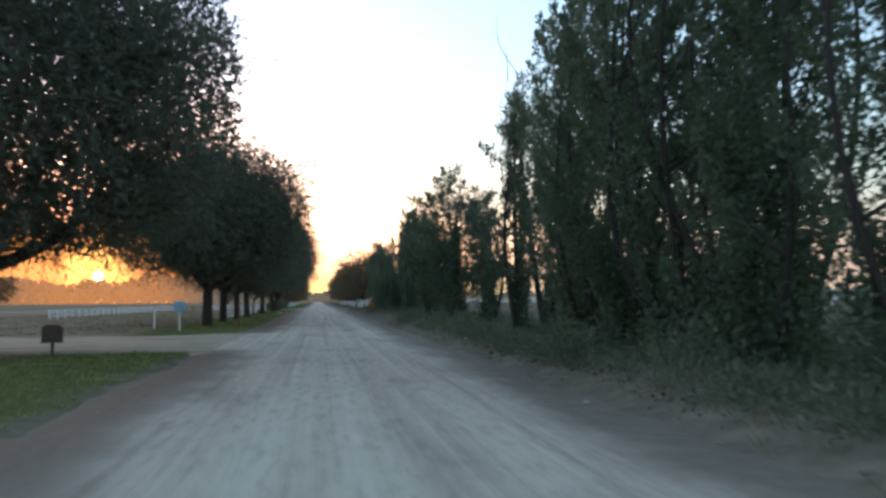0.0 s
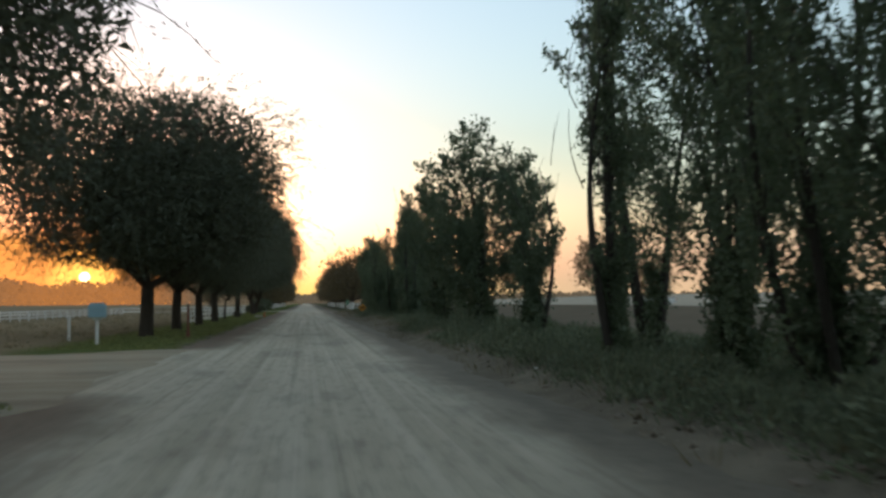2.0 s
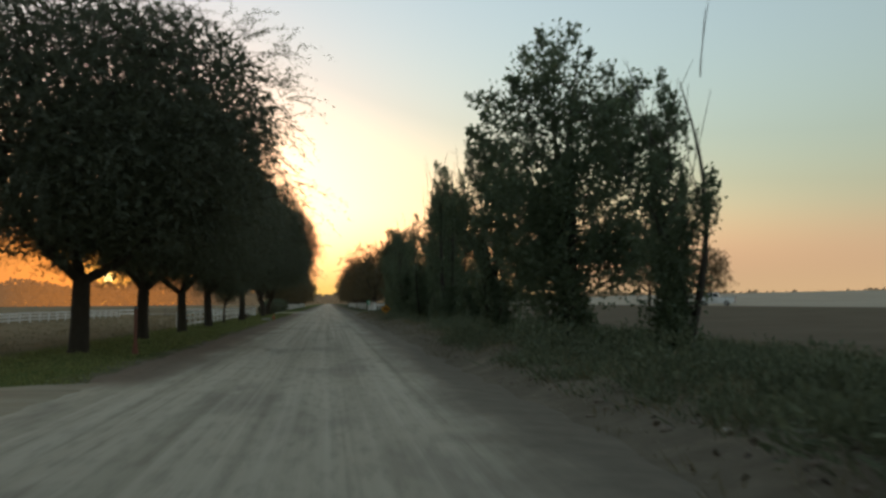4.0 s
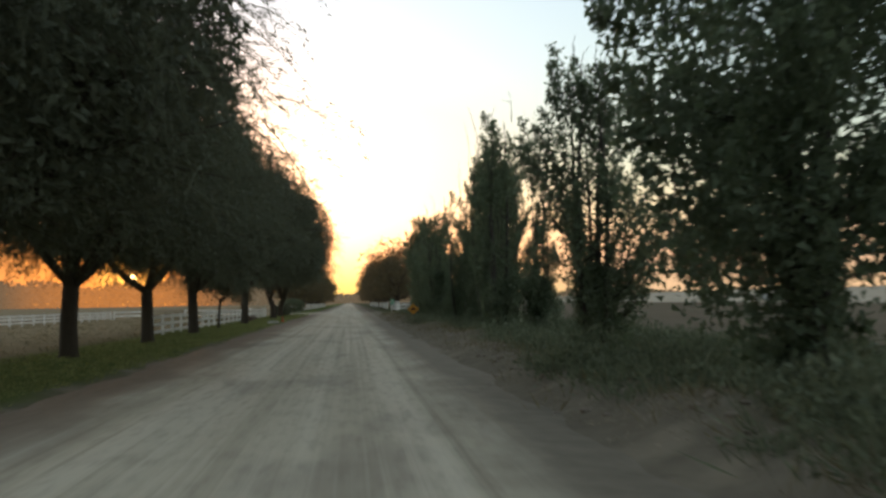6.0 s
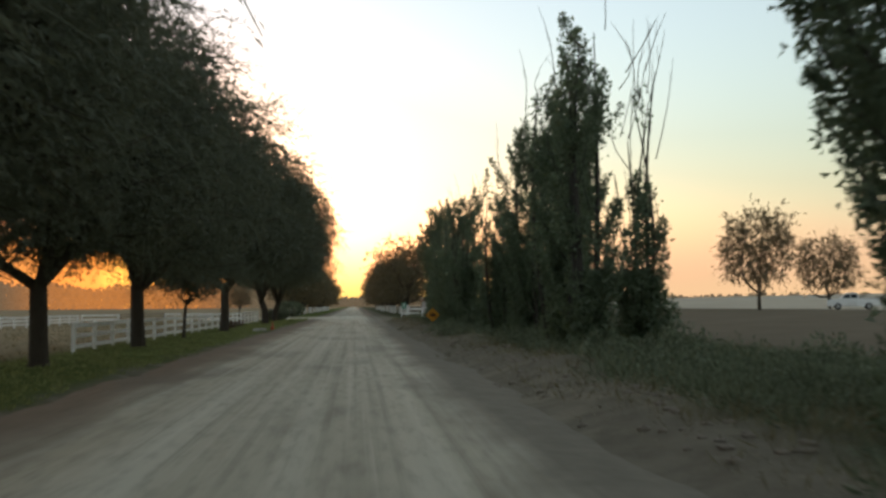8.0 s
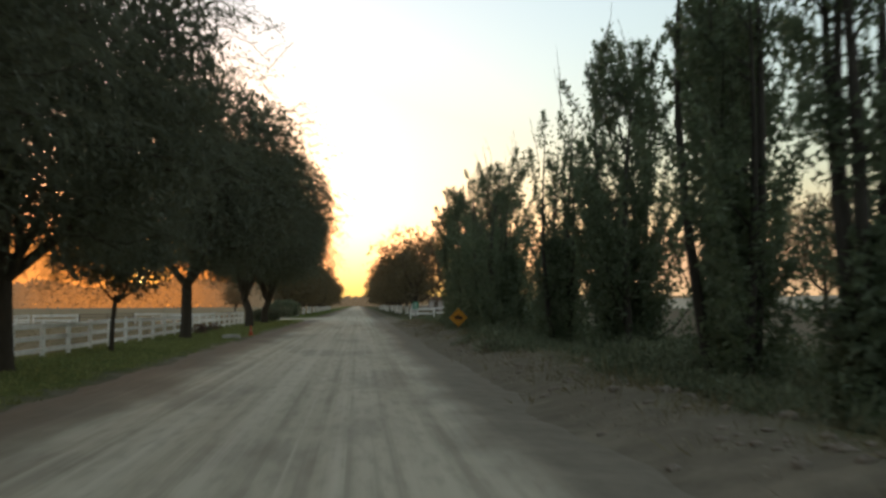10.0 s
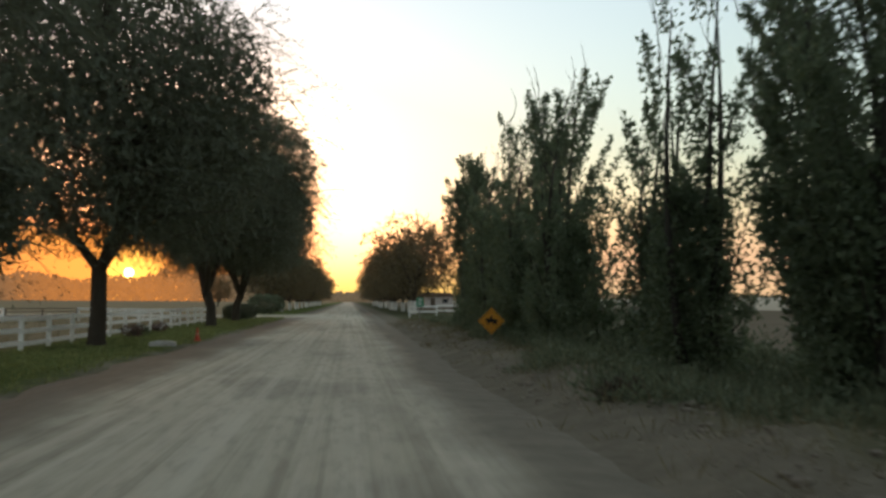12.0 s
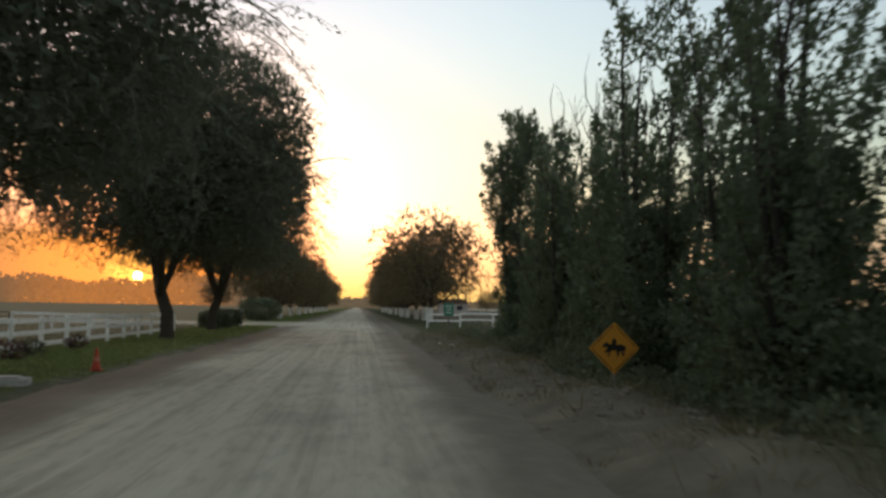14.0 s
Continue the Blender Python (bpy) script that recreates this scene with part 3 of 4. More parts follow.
# the forked one, the broad cottonwood, the spiky one and two bushy poplars
plant_tree(plume_meshes(150, [(0.6, 0.3), (1.8, 0.5), (2.8, 1.2), (4.5, 1.65), (7.5, 1.6), (9.6, 1.2), (11.0, 0.4)], 100, 110, 2, 0.12, (0.3, 1.2), 0.17, bare=4, low=0.5, lean=(0.5, 0), trunk_r=0.16, lobed=0.45, wild=0.1, fork=1.1), 8.05, 33.2, 160, "open poplar with a forked dark trunk", POPLARS)
plant_tree(plume_meshes(151, [(0.3, 0.6), (1.0, 0.9), (1.7, 1.1), (2.6, 1.6), (3.4, 2.6), (4.2, 3.4), (5.0, 3.6), (6.0, 3.4), (7.2, 2.7), (8.0, 1.8), (8.8, 0.7)], 139, 125, 3, 0.25, (0.1, 0.6), 0.2, (0.15, 0.13), 2, low=1.1, trunk_r=0.19, lobed=0.4, boughs=((15, 3.7, 3.3, 7), (0, 3.1, 5.6, 6), (10, 3.0, 6.7, 5), (95, 3.8, 2.9, 6), (80, 3.7, 4.6, 6), (175, 2.3, 3.0, 3))), 6.6, 47.8, 0, "broad bushy cottonwood with foliage down to the weeds", POPLARS)
plant_tree(plume_meshes(152, [(0.3, 0.6), (1.4, 0.9), (2.4, 1.2), (3.2, 1.6), (4.4, 1.75), (5.6, 1.45), (6.8, 1.1), (7.9, 0.6)], 125, 120, 5, 0.25, (0.7, 1.4), 0.12, bare=16, low=2.0, lobed=0.45, wild=0.15, boughs=((5, 2.0, 3.0, 7), (180, 2.0, 5.4, 5), (200, 1.6, 7.2, 4))), 6.5, 57.2, 0, "open spiky poplar with upswept leafy branches", POPLARS, 0.95)
plant_tree(plume_meshes(153, [(0.3, 0.4), (0.9, 0.6), (2.3, 0.85), (4.0, 0.95), (5.8, 0.9), (6.8, 0.85), (7.9, 0.9), (8.9, 0.65)], 95, 115, 4, 0.2, (0.8, 1.6), 0.135, bare=10, low=2.2, lobed=0.42, wild=0.12), 6.55, 71.1, 0, "upright bushy poplar close to the road", POPLARS)
plant_tree(plume_meshes(155, [(0.3, 0.8), (1.2, 1.2), (2.6, 1.25), (4.0, 0.9), (4.9, 0.15), (5.2, 0.02), (8.2, 0.02)], 80, 110, 4, 0.22, (0.8, 1.6), 0.13, bare=22, whip=1.7, low=2.2, lobed=0.4, trunk_r=0.075, fork=14.0, crook=0.05), 8.65, 72.9, 0, "half-dead poplar with bare grey stems over a leafy foot", POPLARS)
plant_tree(plume_meshes(154, [(0.3, 0.95), (1.0, 1.1), (2.5, 1.15), (4.2, 1.4), (5.5, 2.0), (6.8, 2.3), (7.8, 2.2), (8.7, 1.7), (9.6, 1.0)], 190, 120, 4, 0.35, (0.7, 1.5), 0.15, (0.14, 0.11), 0, low=3.2, lobed=0.34, skirt=3.6), 7.45, 121.5, 0, "full bright green poplar at the end of the row", POPLARS)

for x, y, s, tl, turn in ((43.0, 137.0, 0.88, 1.36, 0), (51.7, 138.5, 0.74, 1.2, 120)):
    plant_tree(FAR[0], x, y, turn, "lone far tree with a bare trunk in the dry field", "field trees", s, tall=tl)

# ---- white fences ----


def fence(x0, y0, x1, y1, label, rails=(0.19, 0.56, 0.92), gap=2.3, high=1.0, group="white rail fences"):
    d = Vector((x1 - x0, y1 - y0, 0))
    n = max(1, round(d.length / gap))
    turn = math.degrees(math.atan2(d.y, d.x))
    f = empty("fence", pose(x0, y0, float(ground_z(x0, y0)), 0, 0, turn), label, "fence", group)
    gap = d.length / n
    post_bm = box_bm(0.12, 0.12, high + 0.15, (0, 0, (high - 0.15) / 2), 0.012)
    bmesh.ops.create_cone(post_bm, cap_ends=True, segments=4, radius1=0.09, radius2=0.0, depth=0.04, matrix=Matrix.Translation((0, 0, high + 0.02)) @ Matrix.Rotation(math.pi / 4, 4, "Z"))
    post = part("post", post_bm, WHITE, f)
    rail = part("rail", box_bm(gap - 0.118, 0.04, 0.14, (gap / 2, 0, 0), 0.008), WHITE, f)
    for i in range(n + 1):
        p = post if i == 0 else child("post", post.data, f)
        dz = float(ground_z(x0 + d.x * i / n, y0 + d.y * i / n)) - f.location.z
        p.location = (i * gap, 0, dz)
        if i < n:
            for k, h in enumerate(rails):
                q = rail if i == 0 and k == 0 else child("rail", rail.data, f)
                q.location = (i * gap + 0.0, 0, h + dz)
    return f


fence(-8.9, 80.0, -8.6, 133.5, "long white three-rail paddock fence along the verge")
fence(-17.8, 136.5, -8.9, 135.2, "white rail fence closing the paddock", (0.42, 0.8), high=0.86)
fence(-25.2, 84.0, -24.2, 130.6, "white three-rail fence between two paddocks", (0.28, 0.54, 0.8), high=0.86)
fence(-24.0, 131.0, -20.9, 131.5, "short white two-rail fence at the paddock corner", (0.42, 0.8), high=0.86)


def pipe_gate(x0, y0, x1, y1):
    d = Vector((x1 - x0, y1 - y0, 0))
    g = empty("gate", pose(x0, y0, float(ground_z(x0, y0)), 0, 0, math.degrees(math.atan2(d.y, d.x))), "dark brown pipe gate between the white fences", "gate")
    for px in (0.18, d.length / 2, d.length - 0.18):
        part("post", cyl_bm(0.035, 0.035, 0.98, (px, 0, -0.1), 8), PIPE, g)
    for h in (0.2, 0.42, 0.64, 0.86):
        bm = cyl_bm(0.028, 0.028, d.length - 0.36, n=8)
        bmesh.ops.transform(bm, matrix=Matrix.Translation((0.18, 0, h)) @ Matrix.Rotation(math.pi / 2, 4, "Y"), verts=bm.verts[:])
        part("rail", bm, PIPE, g)


PIPE = worn_paint("brown_pipe_paint", (0.07, 0.05, 0.04), (0.12, 0.07, 0.05))
pipe_gate(-20.9, 131.5, -17.8, 136.5)
fence(6.0, 150.0, 15.5, 149.0, "short white rail fence beyond the poplars", (0.55, 1.0))

# ---- distance ----


def far_woods():
    """A long low belt of distant trees, its top uneven."""
    rng = np.random.default_rng(5)
    vs, fs, k = [], [], 0
    for az in np.arange(-62, 60, 0.2):
        dist = 900 + 60 * math.sin(az * 0.3)
        # tall beyond the pasture, low beyond the end of the road and the field
        share = float(sm(-az, 2.5, 7.5))
        h = (22.5 + 2.2 * math.sin(az * 0.55 + 1) + 2.4 * math.sin(az * 1.7)) * share + (6.5 - 2.5 * float(sm(az, 2, 10)) + 0.8 * math.sin(az * 0.8)) * (1 - share) + rng.uniform(-2.2, 2.2) - 4.0 * math.exp(-(((az - SUN_AZ) / 2.2) ** 2))
        p = toward(az, 0) * dist
        n = 46 if share < 0.5 else 70
        v, f = leaves(np.array([p.x, p.y, 0]) + np.stack([rng.normal(size=n) * 3.4, rng.normal(size=n) * 3.4, h * rng.uniform(0, 1, n) ** 0.8], 1), rng.normal(size=(n, 3)), 5.6, 5.0, rng)
        vs.append(v)
        fs.append(f + k)
        k += len(v)
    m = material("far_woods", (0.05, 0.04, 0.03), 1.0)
    # lit haze painted as the woods' own glow, warmest below the sun
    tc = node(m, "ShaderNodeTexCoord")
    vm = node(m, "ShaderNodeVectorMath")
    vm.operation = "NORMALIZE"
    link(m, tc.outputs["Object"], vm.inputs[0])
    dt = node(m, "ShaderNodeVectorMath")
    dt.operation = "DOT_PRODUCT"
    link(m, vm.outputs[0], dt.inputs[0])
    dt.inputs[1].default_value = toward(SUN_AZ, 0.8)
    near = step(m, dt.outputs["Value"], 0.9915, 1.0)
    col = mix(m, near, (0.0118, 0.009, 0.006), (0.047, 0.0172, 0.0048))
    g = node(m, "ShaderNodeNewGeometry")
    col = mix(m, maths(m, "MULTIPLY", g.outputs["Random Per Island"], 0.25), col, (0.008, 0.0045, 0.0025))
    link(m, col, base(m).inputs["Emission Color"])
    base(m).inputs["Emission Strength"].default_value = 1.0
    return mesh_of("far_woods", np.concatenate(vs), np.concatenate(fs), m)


tagged(new("backdrop", far_woods()), "distant belt of trees on the horizon, lit haze painted in as glow", "far woods", kind="structure")



def haze_bank():
    """Evening haze painted as glow low over the far horizon, around the sun: a plain band that thins out upward."""
    vs, fs = [], []
    azs = np.arange(-80, 80.1, 1.0)
    for az in azs:
        for el in (-0.3, 1.5, 3.5, 6.0, 9.5):
            p = toward(az, 0) * 3400
            vs.append((p.x, p.y, 3400 * math.tan(radians(el))))
    for i in range(len(azs) - 1):
        for j in range(4):
            fs.append((i * 5 + j, i * 5 + 5 + j, i * 5 + 6 + j, i * 5 + 1 + j))
    m = material("painted_haze_glow", (0, 0, 0), 1.0)
    tc = node(m, "ShaderNodeTexCoord")
    vm = node(m, "ShaderNodeVectorMath")
    vm.operation = "NORMALIZE"
    link(m, tc.outputs["Object"], vm.inputs[0])
    dt = node(m, "ShaderNodeVectorMath")
    dt.operation = "DOT_PRODUCT"
    link(m, vm.outputs[0], dt.inputs[0])
    dt.inputs[1].default_value = toward(SUN_AZ, 0.8)
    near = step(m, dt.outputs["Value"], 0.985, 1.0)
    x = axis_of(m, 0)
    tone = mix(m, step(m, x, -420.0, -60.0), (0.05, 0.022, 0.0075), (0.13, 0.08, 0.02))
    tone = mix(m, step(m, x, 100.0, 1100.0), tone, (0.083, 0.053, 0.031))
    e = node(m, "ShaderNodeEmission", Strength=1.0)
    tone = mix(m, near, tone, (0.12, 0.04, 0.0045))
    # a brighter glow painted right round the sun
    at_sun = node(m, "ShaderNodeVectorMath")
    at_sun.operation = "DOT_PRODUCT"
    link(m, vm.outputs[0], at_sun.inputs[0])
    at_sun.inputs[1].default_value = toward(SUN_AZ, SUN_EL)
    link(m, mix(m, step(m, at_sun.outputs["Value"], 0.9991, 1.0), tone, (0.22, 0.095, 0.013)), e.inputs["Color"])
    t = node(m, "ShaderNodeBsdfTransparent")
    sh = node(m, "ShaderNodeMixShader")
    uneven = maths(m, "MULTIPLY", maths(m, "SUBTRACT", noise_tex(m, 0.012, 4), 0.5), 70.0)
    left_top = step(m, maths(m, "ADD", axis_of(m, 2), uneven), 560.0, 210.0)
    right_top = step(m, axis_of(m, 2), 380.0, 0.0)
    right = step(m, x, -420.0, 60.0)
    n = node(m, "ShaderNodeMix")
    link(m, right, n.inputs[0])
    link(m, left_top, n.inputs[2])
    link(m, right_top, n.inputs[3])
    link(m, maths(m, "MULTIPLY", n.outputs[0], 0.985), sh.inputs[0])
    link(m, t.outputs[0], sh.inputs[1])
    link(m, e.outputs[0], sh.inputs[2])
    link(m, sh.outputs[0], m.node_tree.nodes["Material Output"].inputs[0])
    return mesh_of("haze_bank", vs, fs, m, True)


tagged(new("backdrop", haze_bank()), "orange evening haze low on the horizon, painted as glow", "haze", kind="structure")

disc_mat = material("sun_disc", (1, 1, 1))
base(disc_mat).inputs["Emission Color"].default_value = (1.0, 0.62, 0.2, 1)
base(disc_mat).inputs["Emission Strength"].default_value = 1.0
bm = bmesh.new()
bmesh.ops.create_uvsphere(bm, u_segments=24, v_segments=16, radius=15)
disc_me = bpy.data.meshes.new("sun_disc")
bm.to_mesh(disc_me)
bm.free()
disc_me.materials.append(disc_mat)
disc = new("backdrop_sun", disc_me)
disc.location = toward(SUN_AZ, SUN_EL) * 2900
tagged(disc, "low orange setting sun above the far trees", "sun", kind="structure")

# ---- roadside things ----


def on_ground(x, y, turn=0.0):
    z = max(float(ground_z(x, y)), float(road_z(x, y))) if -5.5 < x < 4.3 else float(ground_z(x, y))
    return pose(x, y, z, 0, 0, turn)


def prism(outline, depth, at=(0, 0, 0), bevel=0.0):
    """An outline in x and z, given depth along y."""
    bm = bmesh.new()
    vs = [bm.verts.new((x + at[0], at[1] - depth / 2, z + at[2])) for x, z in outline]
    f = bm.faces.new(vs)
    got = bmesh.ops.extrude_face_region(bm, geom=[f])
    bmesh.ops.translate(bm, vec=(0, depth, 0), verts=[v for v in got["geom"] if isinstance(v, bmesh.types.BMVert)])
    bmesh.ops.recalc_face_normals(bm, faces=bm.faces[:])
    if bevel:
        bmesh.ops.bevel(bm, geom=bm.edges[:], offset=bevel, segments=2, affect="EDGES")
    return bm


GALV = worn_paint("weathered_steel", (0.22, 0.2, 0.18), (0.12, 0.085, 0.06), 0.6)
SIGN_YELLOW = worn_paint("sign_yellow", (0.66, 0.29, 0.035), (0.5, 0.21, 0.035), 0.4, 2.0)
SIGN_BLACK = material("sign_black", (0.02, 0.018, 0.015), 0.5)
GREEN_PAINT = worn_paint("green_sign_paint", (0.05, 0.3, 0.17), (0.04, 0.18, 0.11), 0.45)
BROWN_BOX = worn_paint("brown_box_paint", (0.12, 0.085, 0.06), (0.06, 0.045, 0.035), 0.7)
BLUE_BOX = worn_paint("pale_blue_paint", (0.36, 0.53, 0.6), (0.3, 0.42, 0.47), 0.5)
ORANGE = worn_paint("orange_plastic", (0.6, 0.085, 0.04), (0.4, 0.06, 0.04), 0.5)
CONCRETE = worn_paint("pale_concrete", (0.5, 0.48, 0.44), (0.3, 0.28, 0.25), 0.9)
RUST_RED = worn_paint("red_marker_paint", (0.26, 0.11, 0.075), (0.17, 0.08, 0.06), 0.8)

# horse crossing sign: diamond plate on a steel post
sign = empty("warning_sign", on_ground(5.25, 101.1), "orange-yellow diamond horse crossing sign on a low steel post", "road sign")
s0 = float(sign.location.z)
part("post", box_bm(0.055, 0.04, 1.25 - s0, (0, 0.03, (1.25 - s0) / 2 - 0.05), 0.006), GALV, sign)
cz = 0.885 - s0
R = 0.43
diamond = []
for a in range(4):
    for o in (-0.06, 0.0, 0.06):
        ang = a * math.pi / 2 + math.pi / 2
        rr = R - (0.0 if o == 0 else 0.012) - abs(o) * 0.75
        diamond.append((math.cos(ang) * rr - math.sin(ang) * o, math.sin(ang) * rr + math.cos(ang) * o))
plate = part("plate", prism(diamond, 0.004, (0, 0, cz)), SIGN_YELLOW, sign)
child_bm = bmesh.new()
for a in range(4):
    p0, p1 = [Vector((math.cos(q) * (R - 0.045), 0, math.sin(q) * (R - 0.045))) for q in (a * math.pi / 2, (a + 1) * math.pi / 2)]
    mid, d = (p0 + p1) / 2, p1 - p0
    bmesh.ops.create_cube(child_bm, size=1, matrix=Matrix.Translation(mid + Vector((0, -0.004, cz))) @ Matrix.Rotation(-math.atan2(d.z, d.x), 4, "Y") @ Matrix.Diagonal((d.length - 0.05, 0.002, 0.012, 1)))
part("border", child_bm, SIGN_BLACK, plate, "thin black border")
horse = [(-0.2, 0.02), (-0.185, 0.065), (-0.13, 0.1), (-0.1, 0.075), (-0.05, 0.055), (-0.035, 0.14), (0.0, 0.165), (0.03, 0.14), (0.035, 0.055), (0.13, 0.06), (0.19, 0.03), (0.2, -0.06), (0.175, -0.03), (0.16, -0.05), (0.17, -0.13), (0.14, -0.135), (0.12, -0.05), (0.085, -0.06), (0.075, -0.14), (0.045, -0.14), (0.045, -0.045), (-0.06, -0.045), (-0.08, -0.14), (-0.11, -0.135), (-0.095, -0.05), (-0.15, -0.09), (-0.17, -0.065), (-0.12, -0.01), (-0.135, 0.03), (-0.175, -0.0)]
part("horse_shape", prism(horse, 0.003, (0, -0.0045, cz)), SIGN_BLACK, plate, "plain black horse-shaped silhouette")
for dz in (-0.2, 0.2):
    b = cyl_bm(0.012, 0.01, 0.008, n=8)
    bmesh.ops.transform(b, matrix=Matrix.Translation((0, -0.002, cz + dz)) @ Matrix.Rotation(math.pi / 2, 4, "X"), verts=b.verts[:])
    part("bolt", b, GALV, plate)

# small green sign
gs = empty("street_sign", on_ground(4.75, 123.0), "small green sign on a dark post beside the road", "road sign")
part("post", cyl_bm(0.03, 0.03, 1.5, n=10), GALV, gs)
board = part("board", box_bm(0.4, 0.02, 0.52, (0, -0.035, 1.22), 0.006), GREEN_PAINT, gs)
for k, w in ((0, 0.26), (1, 0.2), (2, 0.24)):
    part("lettering_bar", box_bm(w, 0.003, 0.05, (0, -0.0475, 1.36 - k * 0.13), 0), WHITE, board, "pale bar of unreadable lettering")

# brown letter box on a post
mb = empty("mailbox", on_ground(-8.5, 26.5, 8) @ Matrix.Scale(0.84, 4), "brown wooden letter box on a short post in the grass", "mailbox")
part("post", box_bm(0.1, 0.1, 0.7, (0, 0, 0.25), 0.008), BROWN_BOX, mb)
body = part("box", prism([(-0.32, 0.46), (0.32, 0.46), (0.32, 0.94), (0.2, 1.04), (-0.2, 1.04), (-0.32, 0.94)], 0.45, bevel=0.012), BROWN_BOX, mb)
part("door", box_bm(0.5, 0.02, 0.4, (0, -0.236, 0.72), 0.008), BROWN_BOX, body)
part("shelf", box_bm(0.7, 0.5, 0.03, (0, 0, 0.44), 0.006), BROWN_BOX, mb)

# pale blue box on a white post
bb = empty("post_box", on_ground(-8.0, 46.6), "pale blue box on a white post at the lane corner", "mailbox")
part("post", box_bm(0.1, 0.1, 1.1, (0, 0, 0.5), 0.008), WHITE, bb)
bx = part("box", prism([(-0.3, 1.0), (0.3, 1.0), (0.3, 1.42), (0.22, 1.54), (-0.22, 1.54), (-0.3, 1.42)], 0.34, bevel=0.015), BLUE_BOX, bb)
part("flap", box_bm(0.46, 0.015, 0.12, (0, -0.18, 1.36), 0.005), BLUE_BOX, bx)
part("bracket", box_bm(0.3, 0.12, 0.1, (0, 0, 0.95), 0.01), WHITE, bb)

# plain white post beyond the letter box
wp = empty("fence_post", on_ground(-9.9, 50.2), "thin white wooden post in the grass by the lane", "post")
part("post", box_bm(0.09, 0.09, 1.05, (0, 0, 0.45), 0.01), WHITE, wp)
part("cap", box_bm(0.12, 0.12, 0.03, (0, 0, 0.99), 0.006), WHITE, wp)

# red marker post
mp = empty("marker_post", on_ground(-5.45, 52.0), "thin weathered reddish marker post on the grass edge", "post")
part("shaft", cyl_bm(0.055, 0.045, 1.38, n=10), RUST_RED, mp)
part("cap", cyl_bm(0.075, 0.065, 0.08, (0, 0, 1.36), n=10), GALV, mp)
part("foot", cyl_bm(0.1, 0.07, 0.3, n=10), RUST_RED, mp, "faded orange sleeve at the foot")

# cone
cone = empty("traffic_cone", on_ground(-4.75, 107.0) @ Matrix.Scale(0.72, 4), "orange-red traffic cone on the brown road edge", "traffic cone")
part("base", box_bm(0.36, 0.36, 0.035, (0, 0, 0.0175), 0.012), ORANGE, cone)
shell = part("cone", cyl_bm(0.14, 0.035, 0.66, (0, 0, 0.035), 18), ORANGE, cone)
part("band", cyl_bm(0.103, 0.08, 0.14, (0, 0, 0.29), 18), worn_paint("dull_band", (0.6, 0.22, 0.15), (0.5, 0.15, 0.1)), shell, "faded pale band")

# low concrete slab at the grass edge
sl = empty("concrete_slab", on_ground(-5.15, 103.0, 4), "low pale concrete slab lying in the grass edge", "slab")
part("slab", box_bm(0.8, 0.5, 0.16, (0, 0, 0.06), 0.025), CONCRETE, sl)
part("lid", box_bm(0.5, 0.36, 0.03, (0, 0, 0.155), 0.008), CONCRETE, sl)

# white gate post beside the hedge
gp = empty("gate_post", on_ground(-7.1, 148.4), "square white gate post at the end of the hedge", "post")
part("post", box_bm(0.16, 0.16, 1.05, (0, 0, 0.5), 0.012), WHITE, gp)
part("cap", box_bm(0.22, 0.22, 0.05, (0, 0, 1.05), 0.012), WHITE, gp)


def shrub(x, y, sx, sy, sz, n, label, leaf_mat, boxy, seed, leaf=(0.12, 0.07)):
    rng = np.random.default_rng(seed)
    d = rng.normal(size=(n, 3))
    d /= np.linalg.norm(d, axis=1)[:, None]
    p = 4.0 if boxy else 2.2
    d /= (np.abs(d) ** p).sum(1)[:, None] ** (1 / p)
    d *= (rng.uniform(0.3, 1, (n, 1)) ** 0.5) * (0.93 + 0.08 * wave(d[:, :1] * 5, d[:, 1:2] * 5 + d[:, 2:] * 4))
    q = d * [sx / 2, sy / 2, sz / 2] + [0, 0, sz / 2]
    q[:, 2] = np.maximum(q[:, 2], 0.02)
    ob = empty("hedge" if boxy else "shrub", on_ground(x, y), label, "hedge" if boxy else "shrub")
    child("foliage", mesh_of("foliage", *leaves(q, d + rng.normal(size=d.shape) * 0.5, leaf[0], leaf[1], rng), leaf_mat), ob)
    stems = [(bend((rng.normal() * 0.1 * sx, rng.normal() * 0.1 * sy, -0.05), (rng.normal() * 0.25 * sx, rng.normal() * 0.2 * sy, sz * 0.7), 0, 4, rng), np.linspace(0.03, 0.01, 4)) for _ in range(7)]
    tagged(child("stem", mesh_of("stem", *tubes(stems, 5), BARK, True), ob), kind="stuff")


shrub(-8.1, 147.2, 2.7, 1.5, 1.2, 5200, "clipped dark green hedge at the lane corner", LEAF_LEFT, True, 61)
shrub(-7.9, 142.6, 2.2, 1.2, 1.05, 3200, "dark clipped hedge under the forked tree", LEAF_LEFT, True, 62)
shrub(-8.4, 171.5, 4.4, 3.0, 2.2, 4200, "large rounded green shrub beyond the lane", LEAF_WEED, False, 63, (0.2, 0.12))
LEAF_BLOOM = leaf_material("reddish_leaf", (0.08, 0.075, 0.05), (0.19, 0.085, 0.085), (0.14, 0.07, 0.06), 0.2)
shrub(-7.9, 110.4, 0.9, 0.7, 0.5, 300, "small reddish flowering bush before the fence", LEAF_BLOOM, False, 64, (0.1, 0.06))
shrub(-8.0, 112.2, 0.8, 0.7, 0.45, 240, "small dark bush before the fence", LEAF_LEFT, False, 65, (0.1, 0.06))
shrub(-8.1, 116.3, 0.8, 0.7, 0.45, 240, "small reddish flowering bush before the fence", LEAF_BLOOM, False, 66, (0.1, 0.06))

